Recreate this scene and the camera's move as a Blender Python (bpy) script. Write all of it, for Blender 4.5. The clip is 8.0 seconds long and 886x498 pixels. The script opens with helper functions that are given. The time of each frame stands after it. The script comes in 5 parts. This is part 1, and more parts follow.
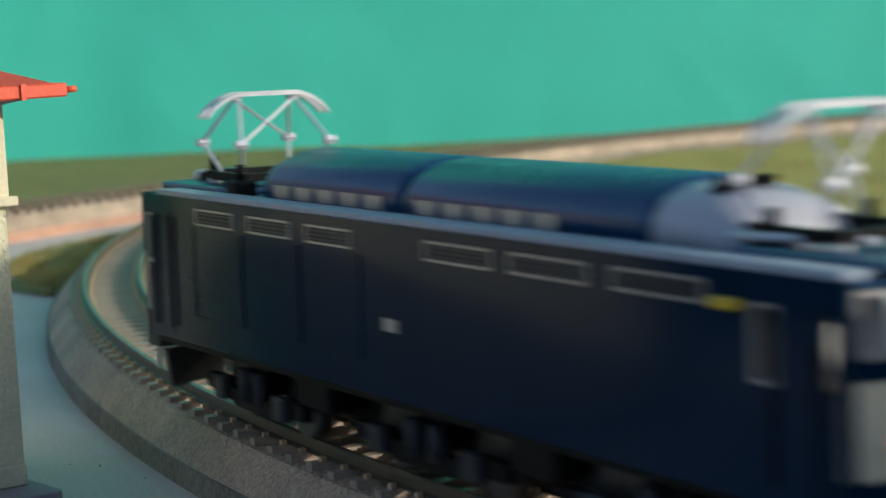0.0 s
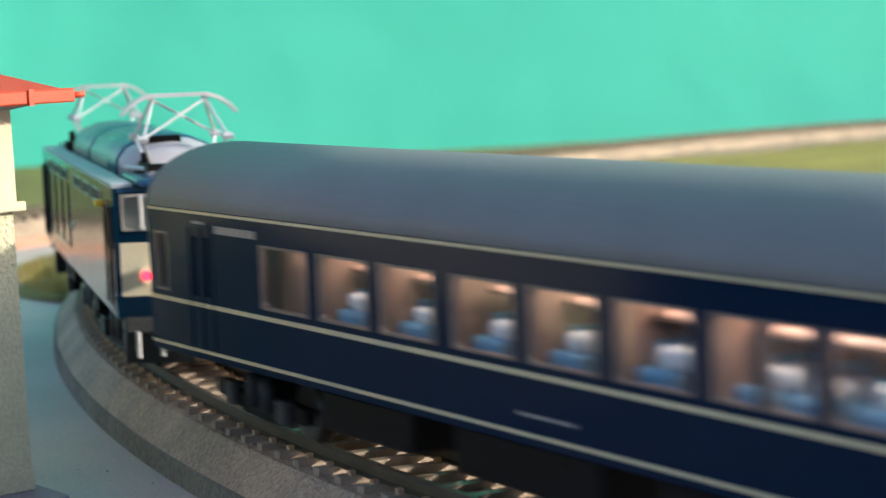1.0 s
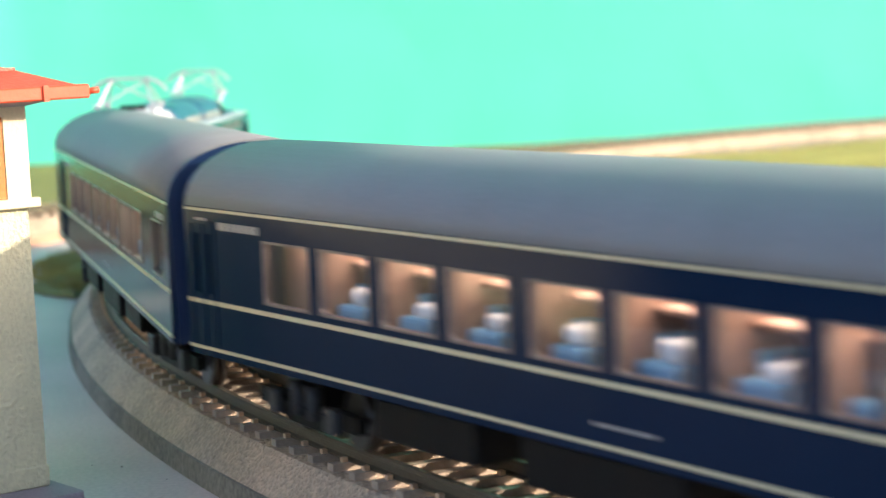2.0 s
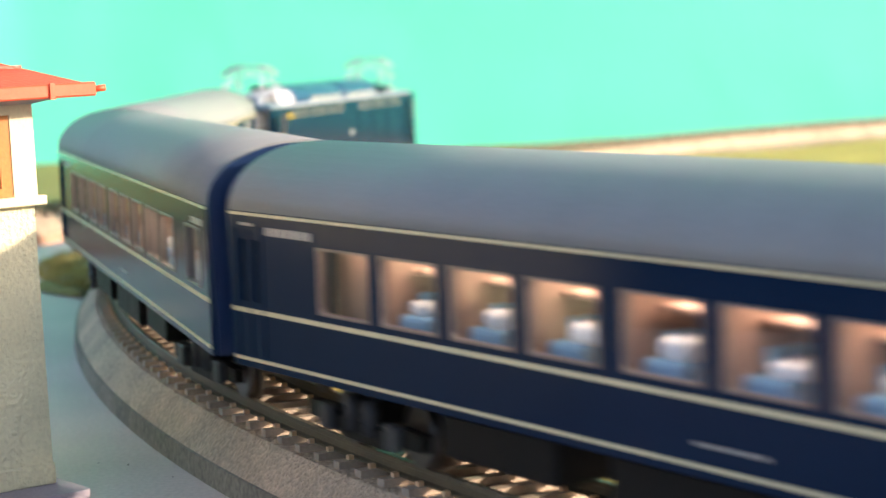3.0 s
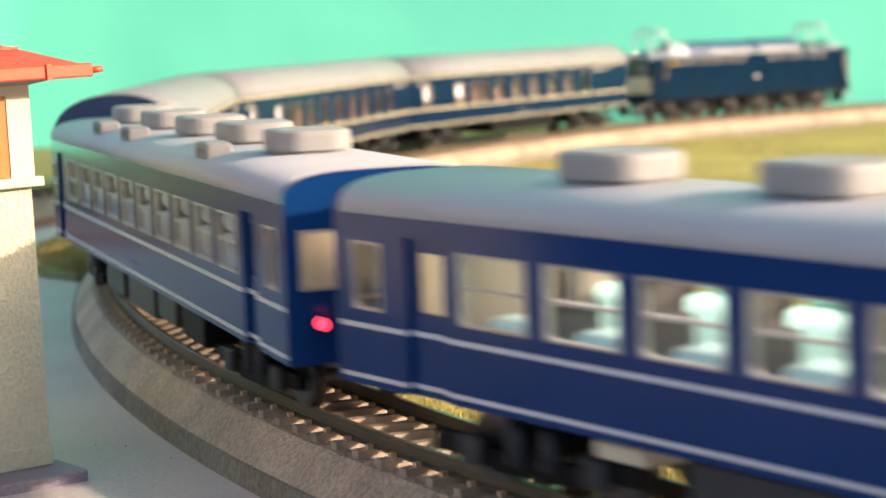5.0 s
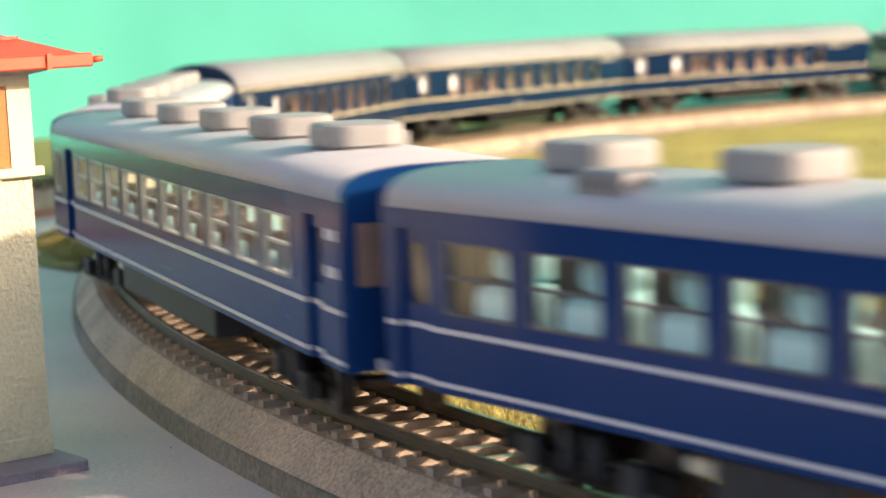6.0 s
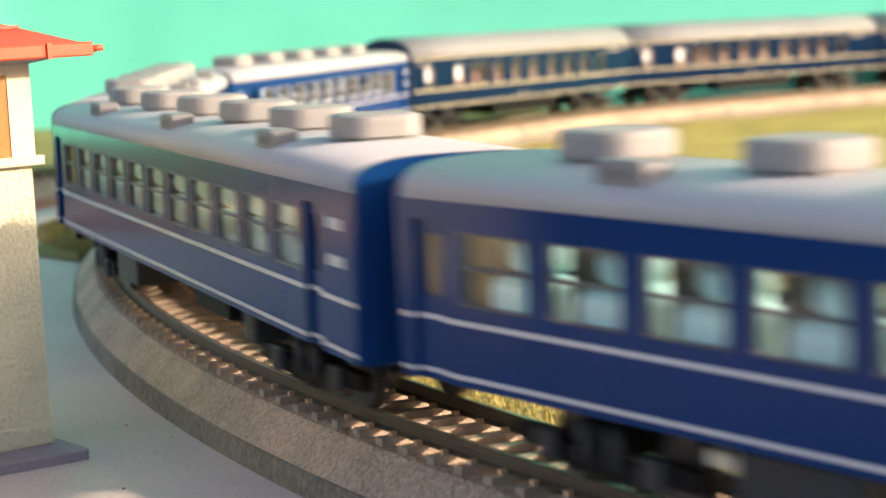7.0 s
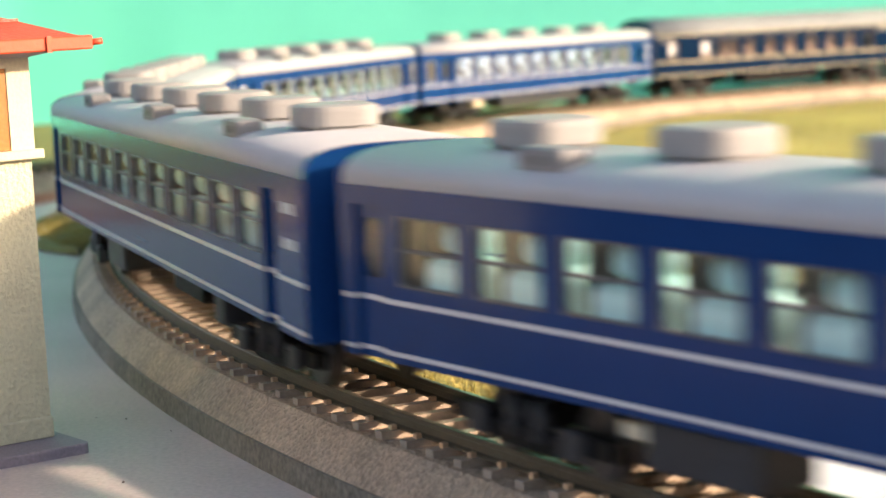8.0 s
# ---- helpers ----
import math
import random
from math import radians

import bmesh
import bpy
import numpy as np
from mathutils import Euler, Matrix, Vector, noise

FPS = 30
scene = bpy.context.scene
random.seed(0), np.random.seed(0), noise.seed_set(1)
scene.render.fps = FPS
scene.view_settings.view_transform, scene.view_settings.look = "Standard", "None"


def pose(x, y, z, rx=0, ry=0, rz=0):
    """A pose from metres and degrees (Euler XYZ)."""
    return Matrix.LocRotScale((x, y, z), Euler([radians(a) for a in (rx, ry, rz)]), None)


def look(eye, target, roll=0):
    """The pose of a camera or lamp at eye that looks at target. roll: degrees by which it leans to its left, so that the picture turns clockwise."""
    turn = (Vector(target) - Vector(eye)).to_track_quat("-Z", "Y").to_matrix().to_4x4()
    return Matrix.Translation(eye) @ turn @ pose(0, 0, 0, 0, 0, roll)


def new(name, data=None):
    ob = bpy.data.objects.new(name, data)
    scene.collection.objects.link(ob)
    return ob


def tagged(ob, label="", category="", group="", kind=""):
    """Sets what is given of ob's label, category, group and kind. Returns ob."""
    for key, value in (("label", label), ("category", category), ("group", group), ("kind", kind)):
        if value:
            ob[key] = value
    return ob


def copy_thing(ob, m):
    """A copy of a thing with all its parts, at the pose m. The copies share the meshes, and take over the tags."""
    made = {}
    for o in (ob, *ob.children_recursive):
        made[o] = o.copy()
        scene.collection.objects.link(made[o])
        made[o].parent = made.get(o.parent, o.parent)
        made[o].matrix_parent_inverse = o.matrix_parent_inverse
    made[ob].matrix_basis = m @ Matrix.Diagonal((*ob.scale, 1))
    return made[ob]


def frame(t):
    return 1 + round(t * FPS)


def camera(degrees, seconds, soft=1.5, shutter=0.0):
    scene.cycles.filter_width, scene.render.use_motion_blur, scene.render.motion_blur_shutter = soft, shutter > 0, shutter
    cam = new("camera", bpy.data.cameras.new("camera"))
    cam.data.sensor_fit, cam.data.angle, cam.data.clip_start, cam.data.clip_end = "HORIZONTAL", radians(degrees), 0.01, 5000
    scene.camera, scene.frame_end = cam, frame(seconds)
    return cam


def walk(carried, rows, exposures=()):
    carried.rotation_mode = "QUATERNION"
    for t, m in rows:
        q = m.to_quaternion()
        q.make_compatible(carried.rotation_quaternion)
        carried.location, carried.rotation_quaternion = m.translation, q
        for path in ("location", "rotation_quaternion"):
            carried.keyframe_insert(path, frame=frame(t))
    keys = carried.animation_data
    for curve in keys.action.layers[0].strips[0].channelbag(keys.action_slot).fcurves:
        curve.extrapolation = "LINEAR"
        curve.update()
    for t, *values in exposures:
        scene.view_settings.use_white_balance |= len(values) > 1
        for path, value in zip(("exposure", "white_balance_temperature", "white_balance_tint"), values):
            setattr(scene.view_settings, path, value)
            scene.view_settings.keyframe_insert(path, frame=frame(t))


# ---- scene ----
ZR = 0.0148                                   # rail tops over the board
CX, CY, R = 0.7623, 0.7436, 0.8642            # the loop that the train runs on
TH0, S0 = -2.2, 0.2844                        # the way along the track is counted from TH0; straight before S0
PATH = [
    (0.0, 0.08503, 0.766, -6.039), (0.1, 0.08499, 0.758, -5.970), (0.2, 0.08496, 0.745, -5.910),
    (0.5, 0.08485, 0.701, -5.870), (1.0, 0.08467, 0.562, -5.830), (1.5, 0.08449, 0.353, -5.890),
    (2.8, 0.08402, -0.016, -5.840), (3.0, 0.08394, -0.020, -5.870), (3.5, 0.08376, -0.005, -6.060),
    (4.0, 0.08358, 0.013, -6.200), (4.5, 0.08340, 0.032, -6.245), (5.0, 0.08322, 0.037, -6.295),
    (6.3, 0.08275, 0.013, -6.590), (6.5, 0.08268, 0.014, -6.625), (7.0, 0.08250, -0.006, -6.777),
    (7.5, 0.08232, 0.004, -6.860), (8.0, 0.08214, -0.001, -6.905)]
cam = camera(24.52, 8.0, 1.5, 0.5)
cam.data.dof.use_dof = True
cam.data.dof.focus_distance = 0.37
cam.data.dof.aperture_fstop = 34.0
walk(cam, [(t, pose(0, 0, z, 90 + tilt, 0, -turn) @ pose(0, 0, 0, 0, 0, -2.066)) for t, z, turn, tilt in PATH],
     exposures=[(0.0, 0.2, 5850, 7), (0.5, 0.42, 5900, 8), (1.0, 0.86, 6100, 11), (1.5, 1.3, 6350, 14), (2.8, 1.62, 6900, 17), (3.5, 1.6, 7050, 19), (4.5, 1.38, 7300, 22), (8.0, 1.43, 7550, 22)])

# ---- world and light ----
world = bpy.data.worlds.new("world")
scene.world = world
world.use_nodes = True
wn = world.node_tree
sky = wn.nodes.new("ShaderNodeTexSky")
sky.sky_type = "NISHITA"
sky.sun_disc = False
sky.dust_density = 2.5
sky.sun_elevation = radians(18)
sky.sun_rotation = radians(102)
wn.links.new(sky.outputs[0], wn.nodes["Background"].inputs[0])
wn.nodes["Background"].inputs[1].default_value = 0.14
SUN_AZ, SUN_EL = radians(-12), radians(18)      # azimuth from +x towards +y
sun = new("sun", bpy.data.lights.new("sun", "SUN"))
sun.data.energy, sun.data.angle, sun.data.color = 2.8, radians(1.5), (1.0, 0.88, 0.72)
sun.matrix_world = look((math.cos(SUN_AZ), math.sin(SUN_AZ), math.tan(SUN_EL)), (0, 0, 0))

# ---- materials ----
def mat(name, col, rough=0.6, metal=0.0, scale=200.0, vary=0.15, bump=0.1, fine=1500.0, rvary=0.1, coat=0.0, depth=0.0005, island=0.0, spec=0.5):
    """A surface with blotches and grain: scale and fine are the sizes of the two noises, in waves per metre."""
    m = bpy.data.materials.new(name)
    m.use_nodes = True
    t = m.node_tree
    b = t.nodes["Principled BSDF"]
    geo = t.nodes.new("ShaderNodeTexCoord")
    n1, n2 = t.nodes.new("ShaderNodeTexNoise"), t.nodes.new("ShaderNodeTexNoise")
    for n, s in ((n1, scale), (n2, fine)):
        n.inputs["Scale"].default_value = s
        n.inputs["Detail"].default_value = 4
        t.links.new(geo.outputs["Object"], n.inputs["Vector"])
    add = t.nodes.new("ShaderNodeMath")
    add.operation = "ADD"
    t.links.new(n1.outputs[0], add.inputs[0])
    t.links.new(n2.outputs[0], add.inputs[1])
    last = add.outputs[0]
    if island:
        info = t.nodes.new("ShaderNodeObjectInfo")
        mad = t.nodes.new("ShaderNodeMath")
        mad.operation = "MULTIPLY_ADD"
        mad.inputs[1].default_value = island
        t.links.new(info.outputs["Random"], mad.inputs[0])
        t.links.new(last, mad.inputs[2])
        last = mad.outputs[0]
    ramp = t.nodes.new("ShaderNodeMapRange")
    ramp.inputs[1].default_value, ramp.inputs[2].default_value = 0.6, 1.4 + island
    t.links.new(last, ramp.inputs[0])
    mix = t.nodes.new("ShaderNodeMix")
    mix.data_type = "RGBA"
    mix.inputs[6].default_value = (*[c * (1 - vary) for c in col], 1)
    mix.inputs[7].default_value = (*[min(1, c * (1 + vary)) for c in col], 1)
    t.links.new(ramp.outputs[0], mix.inputs[0])
    t.links.new(mix.outputs[2], b.inputs["Base Color"])
    rr = t.nodes.new("ShaderNodeMapRange")
    rr.inputs[3].default_value, rr.inputs[4].default_value = max(0.02, rough - rvary), min(1, rough + rvary)
    t.links.new(n1.outputs[0], rr.inputs[0])
    t.links.new(rr.outputs[0], b.inputs["Roughness"])
    b.inputs["Metallic"].default_value = metal
    b.inputs["Specular IOR Level"].default_value = spec
    b.inputs["Coat Weight"].default_value = coat
    b.inputs["Coat Roughness"].default_value = 0.08
    if bump:
        bp = t.nodes.new("ShaderNodeBump")
        bp.inputs["Strength"].default_value, bp.inputs["Distance"].default_value = bump, depth
        t.links.new(n2.outputs[0], bp.inputs["Height"])
        t.links.new(bp.outputs[0], b.inputs["Normal"])
    return m


def glow(name, col, strength):
    m = mat(name, col, 0.4, bump=0, vary=0.02)
    b = m.node_tree.nodes["Principled BSDF"]
    b.inputs["Emission Color"].default_value = (*col, 1)
    b.inputs["Emission Strength"].default_value = strength
    return m


def clear(name, tint=(1, 1, 1), gloss=0.02):
    """Window glass: sees through, with a mirror sheen by the angle."""
    m = bpy.data.materials.new(name)
    m.use_nodes = True
    t = m.node_tree
    out = t.nodes["Material Output"]
    tr, gl, fr, mx = (t.nodes.new(n) for n in ("ShaderNodeBsdfTransparent", "ShaderNodeBsdfGlossy", "ShaderNodeLayerWeight", "ShaderNodeMixShader"))
    gloss_by_angle, lift = t.nodes.new("ShaderNodeMath"), t.nodes.new("ShaderNodeMath")
    gloss_by_angle.operation, lift.operation = "POWER", "MULTIPLY_ADD"
    gloss_by_angle.inputs[1].default_value = 4.0
    lift.inputs[1].default_value, lift.inputs[2].default_value = 0.5, 0.03
    tr.inputs[0].default_value = (*tint, 1)
    gl.inputs["Roughness"].default_value = gloss
    fr.inputs[0].default_value = 0.5
    t.links.new(fr.outputs["Facing"], gloss_by_angle.inputs[0])
    t.links.new(gloss_by_angle.outputs[0], lift.inputs[0])
    t.links.new(lift.outputs[0], mx.inputs[0])
    t.links.new(tr.outputs[0], mx.inputs[1])
    t.links.new(gl.outputs[0], mx.inputs[2])
    t.links.new(mx.outputs[0], out.inputs[0])
    return m


M_BOARD = mat("painted_board", (0.565, 0.478, 0.448), 0.6, scale=18, vary=0.22, bump=0.25, fine=900)
M_CLOTH = mat("green_cloth", (0.105, 0.70, 0.535), 0.8, scale=1.6, vary=0.07, bump=0.15, fine=9, depth=0.03)
M_GRASS = mat("flock_grass", (0.38, 0.30, 0.075), 0.9, scale=14, vary=0.45, bump=0.8, fine=420, depth=0.002)
M_BLADE = mat("grass_blades", (0.38, 0.31, 0.085), 0.8, scale=22, vary=0.5, bump=0)
M_WEDGE = mat("dark_flock", (0.20, 0.185, 0.05), 0.9, scale=40, vary=0.4, bump=0.8, fine=500, depth=0.002)
M_BED = mat("ballast_plastic", (0.50, 0.375, 0.265), 0.7, scale=60, vary=0.55, bump=1.0, fine=1000, depth=0.0014)
M_BASE = mat("dark_foam_base", (0.20, 0.18, 0.14), 0.8, scale=32, vary=0.65, bump=0.5, fine=700)
M_PINK = mat("bare_cork_base", (0.42, 0.24, 0.16), 0.8, scale=22, vary=0.45, bump=0.5, fine=500)
M_TIE = mat("sleeper_plastic", (0.36, 0.29, 0.225), 0.34, scale=300, vary=0.3, bump=0.15, island=0.5, spec=0.8)
M_CHAIR = mat("worn_bronze_chair", (0.80, 0.58, 0.40), 0.3, 0.6, scale=400, vary=0.3, bump=0.2)
M_RAIL = mat("weathered_rail", (0.105, 0.085, 0.055), 0.5, 0.25, scale=80, vary=0.35, bump=0.2)
M_HEAD = mat("polished_rail_head", (0.30, 0.27, 0.22), 0.42, 0.9, scale=120, vary=0.2, bump=0)
M_NAVY = mat("navy_car_paint", (0.0028, 0.0165, 0.045), 0.16, scale=60, vary=0.12, bump=0, rvary=0.04, spec=0.08)
M_NAVYEND = mat("glossy_navy_end", (0.003, 0.022, 0.075), 0.36, scale=60, vary=0.12, bump=0, rvary=0.04, spec=0.5)
M_BLUE = mat("blue_car_paint", (0.0025, 0.038, 0.145), 0.14, scale=60, vary=0.12, bump=0, rvary=0.04, spec=0.13)
M_LOCO = mat("dark_blue_loco_paint", (0.0025, 0.018, 0.042), 0.14, scale=60, vary=0.12, bump=0, rvary=0.04, spec=0.09)
M_LOCOROOF = mat("teal_blue_loco_roof", (0.012, 0.055, 0.13), 0.3, scale=80, vary=0.15, bump=0.05)
M_CREAM = mat("cream_paint", (0.78, 0.70, 0.51), 0.35, scale=120, vary=0.10, bump=0.05)
M_CREAMLINE = mat("cream_yellow_line", (0.66, 0.57, 0.35), 0.4, scale=140, vary=0.12, bump=0.05)
M_STRIPE = mat("pale_grey_stripe", (0.60, 0.60, 0.60), 0.4, scale=160, vary=0.10, bump=0.05)
M_LETTER = mat("faded_lettering", (0.40, 0.37, 0.33), 0.5, bump=0)
M_GREYLET = mat("dim_lettering", (0.12, 0.15, 0.22), 0.5, bump=0)
M_ROOFDARK = mat("grey_roof", (0.225, 0.235, 0.24), 0.6, scale=50, vary=0.14, bump=0.1, spec=0.3)
M_ROOFPALE = mat("pale_grey_roof", (0.40, 0.41, 0.42), 0.62, scale=50, vary=0.10, bump=0.12)
M_COOLER = mat("grey_cooler", (0.29, 0.285, 0.27), 0.6, scale=120, vary=0.10, bump=0.15)
# cooler grey for the small side units, darkened for the shade on them
M_COOLERSHADED = mat("shaded_grey_cooler", (0.22, 0.22, 0.215), 0.6, scale=120, vary=0.10, bump=0.15)
M_SLOT = mat("dark_slot", (0.13, 0.13, 0.125), 0.6, bump=0)
M_BLACK = mat("black_underframe", (0.0055, 0.0055, 0.0055), 0.55, scale=200, vary=0.35, bump=0.3, spec=0.12)
M_GREYBOX = mat("dark_grey_equipment", (0.035, 0.037, 0.04), 0.5, scale=160, vary=0.3, bump=0.2, spec=0.3)
M_BELLOWS = mat("grey_rubber_bellows", (0.13, 0.13, 0.115), 0.6, scale=200, vary=0.25, bump=0.2)
M_WHEEL = mat("blackened_wheel", (0.09, 0.085, 0.08), 0.35, 0.8, scale=200, vary=0.3, bump=0.1)
M_SILVER = mat("silver_window_frame", (0.42, 0.40, 0.36), 0.35, 0.3, scale=200, vary=0.15, bump=0.05)
M_DIMFRAME = mat("dull_grey_window_frame", (0.10, 0.11, 0.12), 0.4, 0.2, scale=200, vary=0.2, bump=0.05)
M_BROWNFRAME = mat("dull_brown_window_frame", (0.22, 0.18, 0.16), 0.4, 0.2, scale=200, vary=0.15, bump=0.05)
M_PANTO = mat("silver_pantograph", (0.62, 0.63, 0.66), 0.35, 0.3, scale=300, vary=0.15, bump=0.05)
M_WALKWAY = mat("pale_blue_walkway", (0.32, 0.37, 0.43), 0.45, scale=150, vary=0.15, bump=0.1)
M_VAULT = mat("pale_vault_paint", (0.46, 0.46, 0.50), 0.5, scale=150, vary=0.12, bump=0.1)
M_WOOD = mat("brown_partition", (0.29, 0.175, 0.13), 0.5, scale=120, vary=0.25, bump=0.1)
M_BERTH = mat("blue_berth", (0.16, 0.38, 0.58), 0.7, scale=200, vary=0.2, bump=0.2)
M_LINEN = mat("white_linen", (0.80, 0.82, 0.84), 0.8, scale=200, vary=0.06, bump=0.2)
M_SEAT = mat("mint_seat", (0.52, 0.90, 0.85), 0.6, scale=150, vary=0.10, bump=0.15)
# the mint seat again, with cool bluish light put into its colour
M_COOLLITSEAT = mat("cool_lit_mint_seat", (0.62, 0.78, 0.92), 0.6, scale=150, vary=0.10, bump=0.15)
M_SHELL = mat("dark_seat_shell", (0.035, 0.035, 0.035), 0.5, scale=150, vary=0.2, bump=0.1)
M_CURTAIN = mat("pale_curtain", (0.75, 0.74, 0.70), 0.8, scale=200, vary=0.08, bump=0.2)
M_FLOOR = mat("brown_car_floor", (0.12, 0.09, 0.07), 0.6, scale=120, vary=0.2, bump=0.1)
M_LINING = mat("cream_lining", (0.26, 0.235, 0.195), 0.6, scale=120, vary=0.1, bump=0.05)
M_GLASS = clear("window_glass")
M_LAMP = glow("warm_strip_lamp", (1.0, 0.84, 0.68), 3.6)
M_LAMP2 = glow("white_strip_lamp", (1.0, 0.95, 0.86), 3.6)
M_RED = glow("red_tail_lamp", (1.0, 0.03, 0.06), 2.2)
M_YELLOW = mat("yellow_marker", (0.75, 0.50, 0.03), 0.4, bump=0)
M_HUT = mat("rough_cream_render", (0.66, 0.63, 0.42), 0.8, scale=90, vary=0.14, bump=1.0, fine=1100, depth=0.0007)
M_TRIM = mat("cream_hut_trim", (0.68, 0.61, 0.41), 0.6, scale=150, vary=0.12, bump=0.2)
M_TILE = mat("red_roof_plastic", (0.55, 0.055, 0.025), 0.4, scale=130, vary=0.25, bump=0.3)
M_FASCIA = mat("orange_red_gutter", (0.70, 0.085, 0.03), 0.4, scale=130, vary=0.15, bump=0.1)
M_SOFFIT = mat("grey_soffit", (0.30, 0.30, 0.31), 0.7, bump=0.1)
M_FRAME = mat("orange_brown_window", (0.42, 0.15, 0.025), 0.4, scale=200, vary=0.2, bump=0.1)
M_PLATE = mat("mauve_grey_plate", (0.26, 0.23, 0.26), 0.7, scale=60, vary=0.25, bump=0.4)
M_CARD = mat("white_card_stock", (0.80, 0.78, 0.80), 0.6, scale=60, vary=0.05, bump=0.1)
M_DUST = mat("dark_dust", (0.10, 0.08, 0.07), 0.9, bump=0)
M_WALL = mat("unseen_room_surface", (0.012, 0.014, 0.02), 0.9, scale=2, vary=0.08, bump=0.05, fine=30)


# ---- mesh helpers ----
def part(name, bm, material, parent=None, label="", kind=""):
    """Links a bmesh as one mesh object under a thing or a part."""
    me = bpy.data.meshes.new(name)
    bm.normal_update()
    bm.to_mesh(me)
    bm.free()
    for m in (material if isinstance(material, (list, tuple)) else (material,)):
        me.materials.append(m)
    ob = new(name, me)
    ob.parent = parent
    return tagged(ob, label, kind=kind)


def same(ob, m=None, parent=None):
    """One more object on ob's mesh."""
    c = ob.copy()
    scene.collection.objects.link(c)
    c.parent = parent or ob.parent
    if m is not None:
        c.matrix_basis = m
    return c


def box(bm, x0, x1, y0, y1, z0, z1, bevel=0.0, seg=2, slot=0):
    vs = [bm.verts.new((x, y, z)) for x in (x0, x1) for y in (y0, y1) for z in (z0, z1)]
    fs = [bm.faces.new([vs[i] for i in q]) for q in ((0, 1, 3, 2), (4, 6, 7, 5), (0, 4, 5, 1), (2, 3, 7, 6), (0, 2, 6, 4), (1, 5, 7, 3))]
    for f in fs:
        f.material_index = slot
    if bevel:
        es = list({e for f in fs for e in f.edges})
        bmesh.ops.bevel(bm, geom=es, offset=bevel, segments=seg, affect="EDGES", profile=0.5)
    return bm


def one(x0, x1, y0, y1, z0, z1, bevel=0.0, seg=2):
    return box(bmesh.new(), x0, x1, y0, y1, z0, z1, bevel, seg)


def rod(bm, a, b, r, n=8, r2=None):
    a, b = Vector(a), Vector(b)
    q = (b - a).to_track_quat("Z", "Y")
    rows = []
    for p0, rad in ((a, r), (b, r2 or r)):
        rows.append([bm.verts.new(p0 + q @ Vector((rad * math.cos(6.2832 * i / n), rad * math.sin(6.2832 * i / n), 0))) for i in range(n)])
    for i in range(n):
        f = bm.faces.new((rows[0][i], rows[0][(i + 1) % n], rows[1][(i + 1) % n], rows[1][i]))
        f.smooth = n > 6
    bm.faces.new(rows[0][::-1])
    bm.faces.new(rows[1])
    return bm


def loft(bm, sections, closed=True, caps=True, smooth=False):
    """Skins a list of equal rings of points."""
    rows = [[bm.verts.new(q) for q in s] for s in sections]
    n = len(rows[0])
    for a, b in zip(rows, rows[1:]):
        for i in range(n if closed else n - 1):
            f = bm.faces.new((a[i], a[(i + 1) % n], b[(i + 1) % n], b[i]))
            f.smooth = smooth
    if caps and closed:
        bm.faces.new(rows[0][::-1])
        bm.faces.new(rows[-1])
    return bm


def corners(x0, x1, z0, z1, r, n=4):
    """A rounded rectangle, as (x, z) points."""
    out = []
    for cx, cz, a0 in ((x1 - r, z1 - r, 0), (x0 + r, z1 - r, 90), (x0 + r, z0 + r, 180), (x1 - r, z0 + r, 270)):
        for i in range(n + 1):
            a = radians(a0 + 90 * i / n)
            out.append((cx + r * math.cos(a), cz + r * math.sin(a)))
    return out


# ---- the line of the track ----
def along(s, lat=0.0):
    """Place and heading on the loop at the way s, lat metres outside its middle."""
    a = TH0 - max(s, S0) / R
    d = min(0.0, s - S0)
    x, y = CX + (R + lat) * math.cos(a), CY + (R + lat) * math.sin(a)
    return x + d * math.sin(a), y - d * math.cos(a), a - math.pi / 2


M_ANG, R2 = radians(128.3), 1.57              # the branch leaves the loop here, with a wider bend
BX, BY = CX + (R - R2) * math.cos(M_ANG), CY + (R - R2) * math.sin(M_ANG)


def branch(s, lat=0.0):
    a = M_ANG + s / R2
    return BX + (R2 + lat) * math.cos(a), BY + (R2 + lat) * math.sin(a), a + math.pi / 2


def sweep(bm, line, prof, s0, s1, n):
    return loft(bm, [[(*line(s0 + (s1 - s0) * i / n, lat)[:2], z) for lat, z in prof] for i in range(n + 1)])


